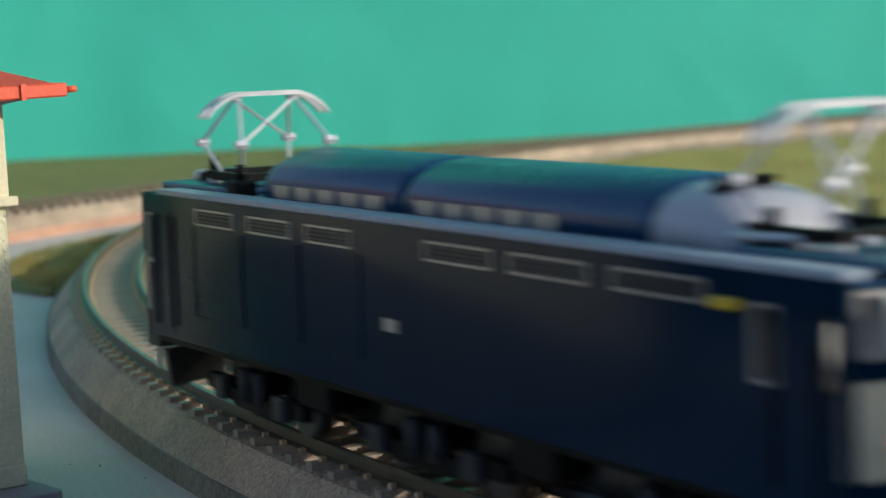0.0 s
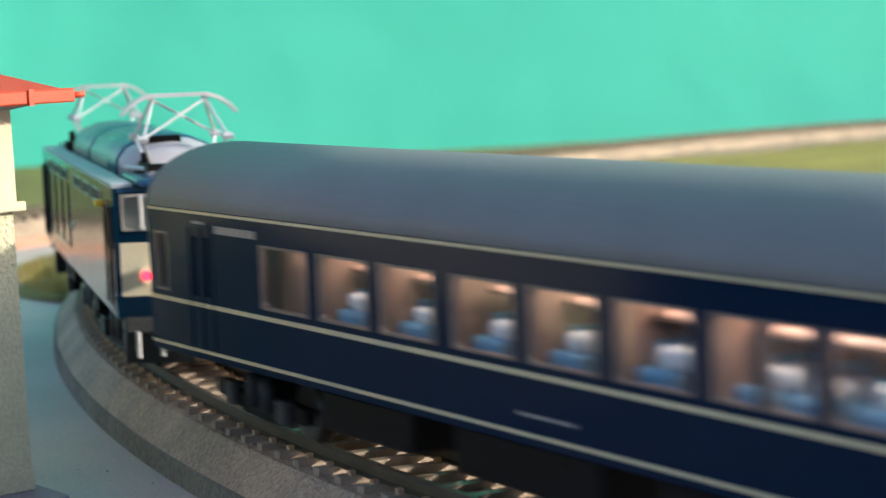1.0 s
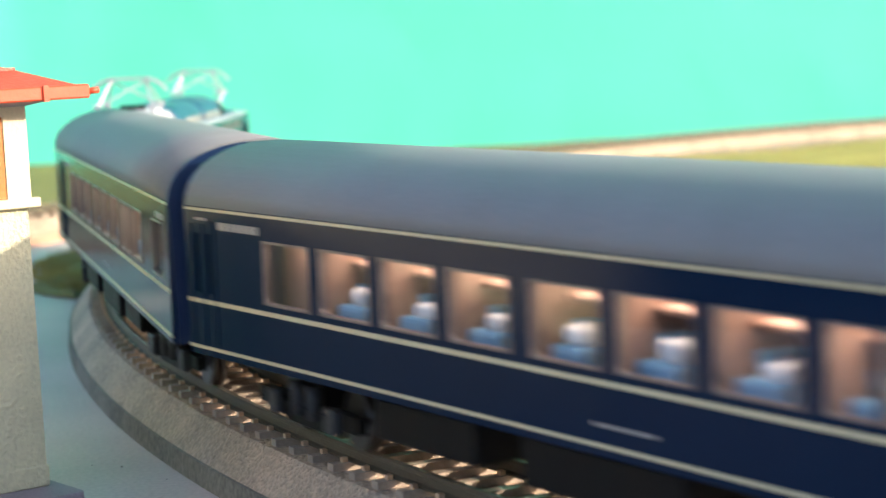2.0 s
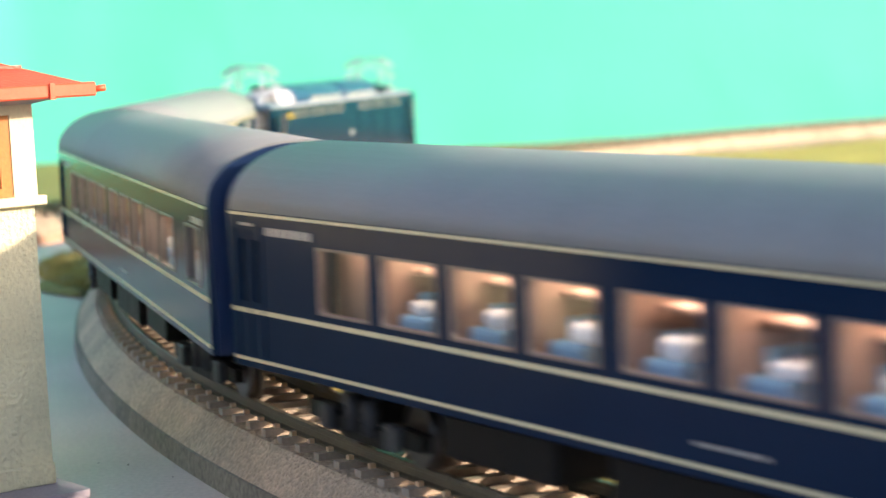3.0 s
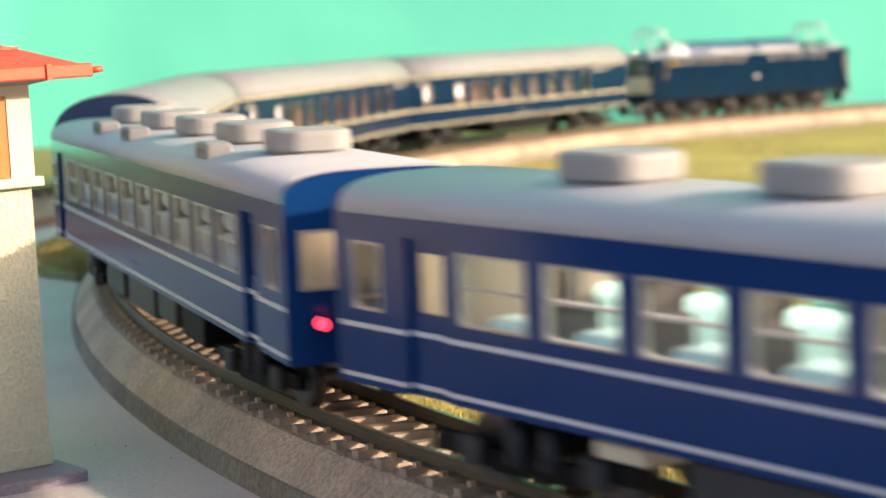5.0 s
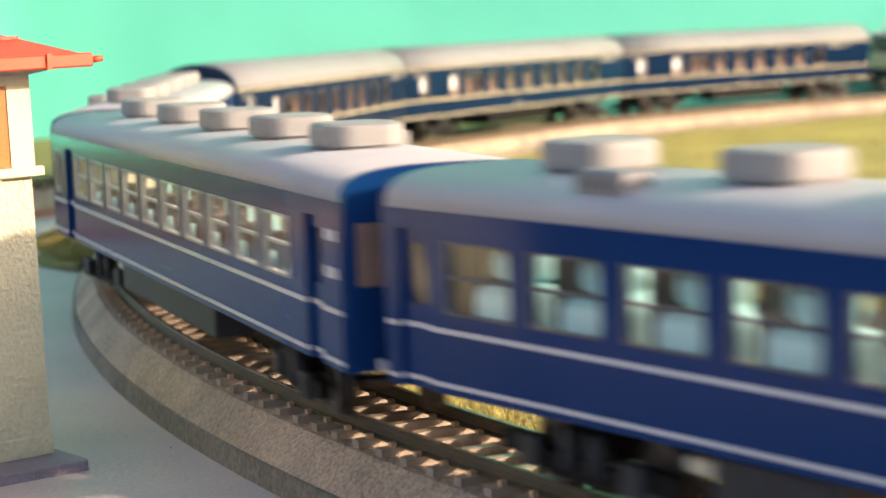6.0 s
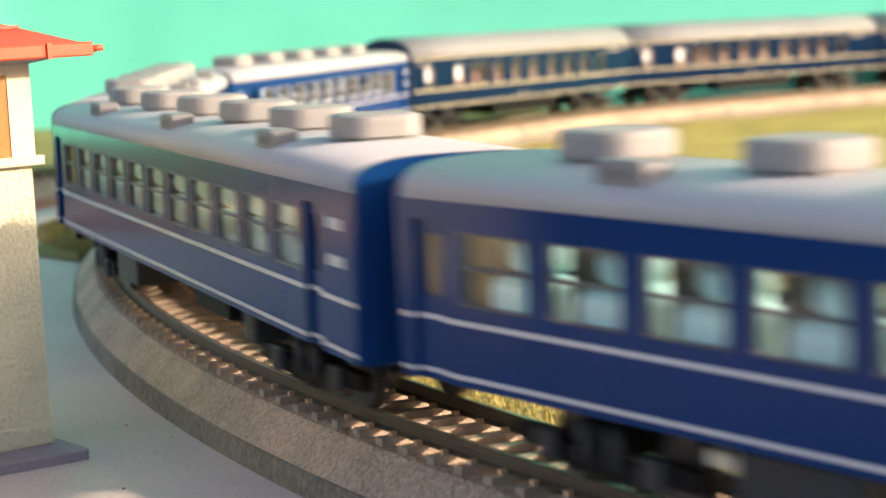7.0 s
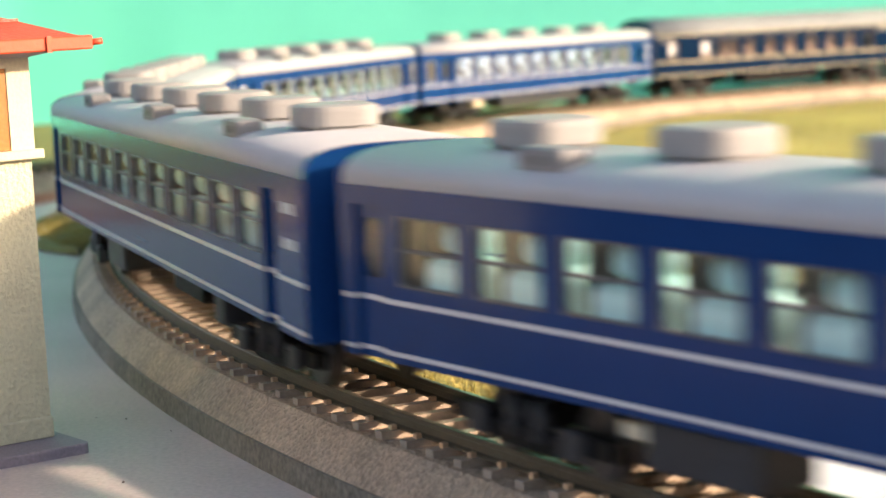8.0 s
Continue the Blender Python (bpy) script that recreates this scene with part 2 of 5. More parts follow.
# ---- setting ----
def setting():
    edge = [(-0.24, -1.05), (3.2, -1.05), (3.2, 2.4), (-0.62, 2.4), (-0.62, 0.72), (-0.34, 0.62), (-0.27, 0.40)]
    bm = loft(bmesh.new(), [[(x, y, z) for x, y in edge] for z in (-0.04, 0.0)])
    tagged(part("ground", bm, M_BOARD), "grey painted layout board with fine dust", "ground", kind="structure")
    # green cloth hung behind the layout, bent round at one end
    pts = [(2.6, 1.78), (1.6, 1.673), (0.6, 1.566), (-0.10, 1.491), (-0.36, 1.463), (-0.49, 1.40), (-0.52, 1.22), (-0.54, 1.0), (-0.565, 0.80)]
    def smooth_line(u):
        i = min(int(u), len(pts) - 2)
        f = u - i
        p = [Vector(pts[max(0, min(len(pts) - 1, j))]) for j in (i - 1, i, i + 1, i + 2)]
        return 0.5 * (2 * p[1] + (p[2] - p[0]) * f + (2 * p[0] - 5 * p[1] + 4 * p[2] - p[3]) * f * f + (3 * p[1] - p[0] - 3 * p[2] + p[3]) * f ** 3)
    bm = bmesh.new()
    secs = []
    for i in range(161):
        u = i / 160 * (len(pts) - 1)
        q, d = smooth_line(u), (smooth_line(min(u + 0.05, 8)) - smooth_line(max(u - 0.05, 0))).normalized()
        nrm = Vector((d.y, -d.x))
        col = []
        for k in range(25):
            z = (0.03 + 1.27 / (1 + math.exp(9 * (u - 5.0)))) * (0.0004 if k == 1 else k / 24 if k != 23 else 0.9996)
            w = 0.006 * noise.noise(Vector((u * 1.1, z * 1.6, 3))) + 0.003 * noise.noise(Vector((u * 4 + z * 3, z * 2, 7)))
            col.append((q.x + nrm.x * w, q.y + nrm.y * w, z))
        secs.append(col + [(x - nrm.x * 0.004, y - nrm.y * 0.004, z) for x, y, z in col[::-1]])
    loft(bm, secs, smooth=True)
    tagged(part("backdrop", bm, M_CLOTH), "green cloth backdrop hung behind the layout", "backdrop", kind="structure")
    # unseen floor, legs and walls; the taller east wall is added to cast shade
    tagged(part("floor", one(-2.6, 4.0, -2.4, 3.2, -0.80, -0.75), M_WALL), "dark room floor under the layout", "floor", kind="structure")
    for nm, x0, y0 in (("table_leg", -0.18, -0.98), ("table_leg", 3.1, -0.98), ("table_leg", -0.55, 2.3), ("table_leg", 3.1, 2.3)):
        tagged(part(nm, one(x0 - 0.03, x0 + 0.03, y0 - 0.03, y0 + 0.03, -0.75, -0.04, 0.004, 1), M_WALL), kind="structure")
    for nm, b in (("wall_west", (-2.7, -2.6, -2.4, 3.2)), ("wall_south", (-2.6, 4.0, -2.5, -2.4)), ("wall_east", (4.0, 4.1, -2.4, 3.2))):
        tagged(part(nm, one(b[0], b[1], b[2], b[3], -0.75, 0.5 if nm != "wall_east" else 0.9), M_WALL), "unseen dark wall shaping the light on the layout", "wall", kind="structure")


def lawn():
    """Grass mat inside the loop, with uneven top."""
    bm = bmesh.new()
    secs = []
    n = 260
    for i in range(n):
        s = S0 - 0.4 + (2 * math.pi * R) * i / n * 0.86
        x, y, h = along(s, -0.024 - 0.004 * noise.noise(Vector((i * 0.35, 0, 0))))
        row = []
        for k in range(22):
            f = (k / 21) ** 1.4
            px, py = x + (CX - x) * f * 0.98, y + (CY - y) * f * 0.98
            row.append((px, py, 0.0022 * min(1, k * 1.5) + 0.0025 * noise.noise(Vector((px * 9, py * 9, 1))) * min(1, k)))
        secs.append(row)
    loft(bm, secs, closed=False, smooth=True)
    tagged(part("lawn", bm, M_GRASS), "yellow-green flocked grass mat inside the loop", "grass", kind="structure")
    # behind the branch line, up to the cloth
    bm = bmesh.new()
    secs = []
    for i in range(90):
        s = -0.15 + 1.10 * i / 89
        x, y, h = branch(s, 0.026)
        o = Vector((x - BX, y - BY)).normalized()
        secs.append([(x + o.x * d, y + o.y * d, 0.001 + (0.004 + 0.004 * noise.noise(Vector((x * 12 + d * 9, y * 12, 2)))) * min(1, d * 30)) for d in (0, 0.02, 0.06, 0.12, 0.2, 0.32, 0.5, 0.8)])
    loft(bm, secs, closed=False, smooth=True)
    tagged(part("verge", bm, M_WEDGE), "olive flocked grass strip behind the branch track", "grass", kind="structure")
    # small green wedge between the two lines
    bm = bmesh.new()
    secs = []
    for i in range(30):
        s = 0.765 + 0.235 * i / 29
        x, y, h = along(s, 0.0235)
        wide = 0.042 * math.sin(math.pi * min(1, i / 29)) ** 0.7 * (0.75 + 0.25 * math.sin(i * 0.5)) + 0.001
        row = []
        for d in (0, 0.2, 0.5, 0.8, 1.0):
            px, py, h = along(s, 0.0235 + wide * d)
            row.append((px, py, 0.0005 + 0.004 * math.sin(math.pi * d) * (0.7 + 0.6 * noise.noise(Vector((px * 60, py * 60, 0))))))
        secs.append(row)
    loft(bm, secs, closed=False, smooth=True)
    tagged(part("grass_wedge", bm, M_WEDGE), "small dark green flock wedge beside the track", "grass", kind="structure")
    # blades near the rails
    rng = np.random.default_rng(4)
    vs, fs = [], []
    def tuft(x, y, z, hgt):
        a, l = rng.uniform(0, 6.28), rng.uniform(0, 0.8)
        w = 0.00025
        i = len(vs)
        vs.extend([(x - w * math.cos(a), y - w * math.sin(a), z), (x + w * math.cos(a), y + w * math.sin(a), z),
                   (x + hgt * l * math.sin(a), y - hgt * l * math.cos(a), z + hgt)])
        fs.append((i, i + 1, i + 2))
    for _ in range(34000):
        s = rng.uniform(0.12, 0.75)
        x, y, h = along(s, -0.022 - 0.16 * rng.random() ** 1.5)
        tuft(x, y, 0.0, rng.uniform(0.002, 0.0052))
    for _ in range(14000):
        s = rng.uniform(1.0, 2.3)
        x, y, h = along(s, -0.023 - 0.35 * rng.random() ** 1.3)
        tuft(x, y, 0.0, rng.uniform(0.002, 0.006))
    for _ in range(5000):
        s = rng.uniform(0.78, 0.99)
        x, y, h = along(s, 0.025 + 0.034 * rng.random() * math.sin(math.pi * (s - 0.765) / 0.235))
        tuft(x, y, 0.001, rng.uniform(0.002, 0.004))
    me = bpy.data.meshes.new("grass")
    me.from_pydata(vs, [], fs)
    me.materials.append(M_BLADE)
    tagged(new("grass", me), "fine dry yellow-green grass fibres beside the rails", "grass", kind="stuff")


def card():
    """A white card lying on the grass inside the loop."""
    bm = bmesh.new()
    out = [along(q, lat)[:2] for q, lat in ((0.3625, -0.0400), (0.3560, -0.0520), (0.3440, -0.0600), (0.2600, -0.0680), (0.2200, -0.0400), (0.3200, -0.0340))]
    loft(bm, [[(x, y, z) for x, y in out] for z in (0.0042, 0.0048)])
    bmesh.ops.recalc_face_normals(bm, faces=bm.faces)
    tagged(part("white_card", bm, M_CARD), "thin white card lying on the grass", "card")


def sleeper_mesh(bm, m=None):
    start = len(bm.verts)
    box(bm, -0.0012, 0.0012, -0.0127, 0.0127, -0.0050, -0.0028)
    bm.verts.ensure_lookup_table()
    for sy in (-1, 1):
        for side in (-1, 1):
            y = sy * 0.00825 + side * 0.0018
            box(bm, -0.0006, 0.0006, y - 0.0005, y + 0.0005, -0.0028, -0.0020, slot=1)
    bm.verts.ensure_lookup_table()
    if m is not None:
        for v in bm.verts[start:]:
            v.co = m @ v.co
    return bm


def track(name, line, s0, s1, n, base_mat, label, flare=0.0195):
    top = new(name)
    tagged(top, label, "track")
    z = ZR - 0.0041
    part("ballast_bed", sweep(bmesh.new(), line, [(-flare, 0.0042), (-0.0138, z), (0.0138, z), (flare, 0.0042), (flare - 0.001, 0.003), (-flare + 0.001, 0.003)], s0, s1, n), M_BED, top, "grey-brown moulded ballast shoulder")
    part("base", sweep(bmesh.new(), line, [(-flare - 0.0008, 0), (-flare - 0.0004, 0.0044), (-flare + 0.002, 0.0046), (flare - 0.002, 0.0046), (flare + 0.0004, 0.0044), (flare + 0.0008, 0)], s0, s1, n), base_mat, top, "stained base strip under the ballast")
    for q in (-0.00825, 0.00825):
        rail = part("rail", sweep(bmesh.new(), line, [(q - 0.0011, ZR - 0.0028), (q - 0.0011, ZR - 0.0025), (q - 0.0003, ZR - 0.0022), (q - 0.0003, ZR - 0.001), (q - 0.0006, ZR - 0.0008), (q - 0.0006, ZR - 0.0001), (q + 0.0006, ZR - 0.0001), (q + 0.0006, ZR - 0.0008), (q + 0.0003, ZR - 0.001), (q + 0.0003, ZR - 0.0022), (q + 0.0011, ZR - 0.0025), (q + 0.0011, ZR - 0.0028)], s0, s1, n), M_RAIL, top, "brown weathered metal rail")
        part("rail_head", sweep(bmesh.new(), line, [(q - 0.0005, ZR - 0.0001), (q - 0.0004, ZR), (q + 0.0004, ZR), (q + 0.0005, ZR - 0.0001)], s0, s1, n), M_HEAD, rail, "polished running surface")
    return top


def tracks():
    loop = track("loop_track", along, -0.35, 3.1, 330, M_BASE, "curved model railway track on grey ballast roadbed")
    first = part("sleeper", sleeper_mesh(bmesh.new()), [M_TIE, M_CHAIR], loop)
    for i in range(296):
        s = 0.13 + i * 0.0087
        x, y, h = along(s)
        m = Matrix.Translation((x, y, ZR)) @ Matrix.Rotation(h, 4, "Z")
        if i == 0:
            first.matrix_basis = m
        else:
            same(first, m, loop)
    bm = bmesh.new()
    for i in range(56):
        s = 0.13 - (i + 1) * 0.0087 if i < 46 else 0.13 + (296 + i - 46) * 0.0087
        x, y, h = along(s)
        sleeper_mesh(bm, Matrix.Translation((x, y, ZR)) @ Matrix.Rotation(h, 4, "Z"))
    part("far_sleepers", bm, [M_TIE, M_CHAIR], loop, kind="stuff")
    side = track("branch_track", branch, 0.16, 0.98, 100, M_PINK, "branch track on a patchy pink-brown cork base", 0.021)
    bm = bmesh.new()
    for i in range(93):
        x, y, h = branch(0.165 + i * 0.0087)
        sleeper_mesh(bm, Matrix.Translation((x, y, ZR + 0.0003)) @ Matrix.Rotation(h, 4, "Z"))
    part("sleepers", bm, [M_TIE, M_CHAIR], side, kind="stuff")


# ---- cars ----
# a car's own space: x forward (front at +L/2), y to the outer side of the loop, z over the rails
HW = 0.0181


def side_wall(sgn, L, zb, zc, wins, wz0, wz1, thick=0.0010, hw=HW, tall=()):
    """A flat side with openings: wins are (start, end) in metres from the front."""
    bm = bmesh.new()
    ya, yb = sgn * hw, sgn * (hw - thick)
    us = sorted({0.0, L, *[q for w in (*wins, *tall) for q in w]})
    zs = [zb, wz0, wz1, wz1 + 0.0014, zc]
    within = lambda i, spans: any(a - 1e-7 <= us[i] and us[i + 1] <= b + 1e-7 for a, b in spans)
    full = lambda i, j: 0 <= i < len(us) - 1 and 0 <= j < 4 and not (j == 1 and within(i, wins)) and not (j < 3 and within(i, tall))
    grid = {}

    def v(i, j, y):
        if (i, j, y) not in grid:
            grid[i, j, y] = bm.verts.new((L / 2 - us[i], y, zs[j]))
        return grid[i, j, y]

    for i in range(len(us) - 1):
        for j in range(4):
            if not full(i, j):
                continue
            for y in (ya, yb):
                bm.faces.new((v(i, j, y), v(i + 1, j, y), v(i + 1, j + 1, y), v(i, j + 1, y)))
            for di, dj, p, q in ((-1, 0, (i, j), (i, j + 1)), (1, 0, (i + 1, j), (i + 1, j + 1)), (0, -1, (i, j), (i + 1, j)), (0, 1, (i, j + 1), (i + 1, j + 1))):
                if not full(i + di, j + dj):
                    bm.faces.new((v(*p, ya), v(*q, ya), v(*q, yb), v(*p, yb)))
    bmesh.ops.recalc_face_normals(bm, faces=bm.faces)
    return bm


def window(parent, sgn, x0, x1, z0, z1, frame_mat, r=0.0016, bar=None, hw=HW, fw=0.0003):
    """A window: a silver ring with rounded corners, and its pane."""
    bm = bmesh.new()
    ya, yb = sgn * (hw + 0.00015), sgn * (hw - 0.0011)
    o = corners(x0 - 0.0001, x1 + 0.0001, z0 - 0.0001, z1 + 0.0001, 0.00005)
    i = corners(x0 + fw, x1 - fw, z0 + fw, z1 - fw, r)
    loft(bm, [[(x, yb, z) for x, z in o], [(x, ya, z) for x, z in o], [(x, ya, z) for x, z in i], [(x, yb, z) for x, z in i], [(x, yb, z) for x, z in o]], caps=False)
    if bar is not None:
        zz = z0 + (z1 - z0) * bar
        box(bm, x0, x1, min(ya, yb) + 0.0002, max(ya, yb) - 0.0002, zz - 0.00025, zz + 0.00025)
    bmesh.ops.recalc_face_normals(bm, faces=bm.faces)
    w = part("window_frame", bm, frame_mat, parent)
    yp = sgn * (hw - 0.0007)
    g = part("pane", one(x0 + 0.0002, x1 - 0.0002, yp - 0.0001, yp + 0.0001, z0 + 0.0002, z1 - 0.0002), M_GLASS, w)
    g.visible_shadow = False
    return w


def roof_profile(zc, zt, hw, power, n=18):
    out = []
    for i in range(n + 1):
        a = math.pi * i / n
        c, s = math.cos(a), math.sin(a)
        out.append((hw * math.copysign(abs(c) ** (2 / power), c), zc + (zt - zc) * abs(s) ** (2 / power)))
    return out


def roof(parent, L, zc, zt, hw, power, material, dome_rear=0.0, dome_front=0.0, label=""):
    bm = bmesh.new()
    secs = []
    stops = [(-L / 2, 0)]
    if dome_rear:
        stops = [(-L / 2 + dome_rear * (1 - math.cos(radians(a))), math.sin(radians(a))) for a in (4, 20, 40, 60, 75, 90)]
    else:
        stops = [(-L / 2, 1.0)]
    for f in (0.25, 0.5, 0.75):
        stops.append((-L / 2 + L * f, 1.0))
    if dome_front:
        stops += [(L / 2 - dome_front * (1 - math.cos(radians(a))), math.sin(radians(a))) for a in (90, 75, 60, 40, 20, 4)]
    else:
        stops.append((L / 2, 1.0))
    for x, k in stops:
        prof = roof_profile(zc, zc + (zt - zc) * (0.25 + 0.75 * k), hw * (0.9 + 0.1 * k), power)
        secs.append([(x, y, z) for y, z in prof] + [(x, -hw * 0.9, zc - 0.0006), (x, hw * 0.9, zc - 0.0006)])
    loft(bm, secs, smooth=True)
    bm.faces.ensure_lookup_table()
    for f in bm.faces[-2:]:
        f.smooth = False
    return part("roof", bm, material, parent, label)


def bogie(parent, x, yaw, axles=(-0.0131, 0.0131), wr=0.0054):
    w = abs(axles[0]) + 0.009
    b = part("bogie", one(-0.004, 0.004, -0.012, 0.012, 0.006, 0.0112), M_BLACK, parent, "black sprung bogie")
    b.matrix_basis = pose(x, 0, 0, 0, 0, yaw)
    for sg in (-1, 1):
        y = sg * 0.0128
        bm = loft(bmesh.new(), [[(q, y - 0.001, lo), (q, y + 0.001, lo), (q, y + 0.001, hi), (q, y - 0.001, hi)] for q, lo, hi in ((-w, 0.0045, 0.0072), (-w * 0.55, 0.0045, 0.0075), (-w * 0.4, 0.0028, 0.0058), (w * 0.4, 0.0028, 0.0058), (w * 0.55, 0.0045, 0.0075), (w, 0.0045, 0.0072))])
        part("side_frame", bm, M_BLACK, b)
        for ax in axles:
            part("axle_box", one(ax - 0.0024, ax + 0.0024, y + sg * 0.0012 - 0.0011, y + sg * 0.0012 + 0.0011, 0.0034, 0.0078, 0.0004, 1), M_GREYBOX, b)
        for ax in (-0.0035, 0.0035):
            part("spring", rod(bmesh.new(), (ax, y + sg * 0.0008, 0.0045), (ax, y + sg * 0.0008, 0.0105), 0.0016), M_GREYBOX, b)
    for ax in axles:
        for sg in (-1, 1):
            bm = bmesh.new()
            rod(bm, (ax, sg * 0.0069, wr), (ax, sg * 0.0076, wr), wr + 0.0007, 24)
            rod(bm, (ax, sg * 0.0077, wr), (ax, sg * 0.0097, wr), wr, 24)
            if sg > 0:
                rod(bm, (ax, -0.0069, wr), (ax, 0.0069, wr), 0.0012)
            part("wheel", bm, M_WHEEL, b)
    return b


def coupler(parent, x, d):
    bm = bmesh.new()
    box(bm, min(x, x + d * 0.004), max(x, x + d * 0.004), -0.0016, 0.0016, 0.0095, 0.0115, 0.0003, 1)
    box(bm, min(x + d * 0.0025, x + d * 0.0058), max(x + d * 0.0025, x + d * 0.0058), -0.0026, 0.0026, 0.0085, 0.0122, 0.0005, 1)
    part("coupler", bm, M_BLACK, parent)


def gangway(parent, x, d, zb, zt, hw=0.0068, folds=3, material=None):
    bm = bmesh.new()
    for k in range(folds):
        x0, x1 = sorted((x + d * 0.0007 * k, x + d * (0.0007 * k + 0.0006)))
        o, i = corners(-hw + 0.0002 * (k % 2), hw - 0.0002 * (k % 2), zb, zt, 0.0012), corners(-hw + 0.0014, hw - 0.0014, zb + 0.0012, zt - 0.0014, 0.0008)
        loft(bm, [[(x0, y, z) for y, z in o], [(x1, y, z) for y, z in o], [(x1, y, z) for y, z in i], [(x0, y, z) for y, z in i], [(x0, y, z) for y, z in o]], caps=False)
    bmesh.ops.recalc_face_normals(bm, faces=bm.faces)
    part("gangway", bm, material or M_BLACK, parent, "folded gangway")


def underfloor(parent, boxes):
    for x0, x1, y0, y1, z0, grey in boxes:
        bm = one(x0, x1, y0, y1, z0, 0.0122, 0.0005, 1)
        part("equipment_box", bm, M_GREYBOX if grey else M_BLACK, parent)


def letters(parent, sgn, u0, u1, z0, z1, L, n, material=None, hw=HW):
    """Lettering too small to read: plain bars."""
    bm = bmesh.new()
    w = (u1 - u0) / n
    for i in range(n):
        xa = L / 2 - u0 - i * w
        y0, y1 = sorted((sgn * hw, sgn * (hw + 0.0001)))
        box(bm, xa - w * 0.8, xa, y0, y1, z0, z1)
    part("lettering", bm, material or M_STRIPE, parent, "small pale lettering bars")


def stripe(parent, L, z0, z1, material, hw=HW, ends=(), gaps=()):
    cuts = [0.0, *[q for g in gaps for q in g], L]
    for sg in (-1, 1):
        y0, y1 = sorted((sg * hw, sg * (hw + 0.00018)))
        for a, b in zip(cuts[::2], cuts[1::2]):
            part("stripe", one(L / 2 - b, L / 2 - a, y0, y1, z0, z1), material, parent)
    for d in ends:
        x0, x1 = sorted((d * L / 2, d * (L / 2 + 0.00018)))
        part("stripe", one(x0, x1, -hw, hw, z0, z1), material, parent)


def curve_yaw(hb):
    """How far a bogie stands turned under its car on the loop."""
    return math.degrees(math.asin(hb / R))


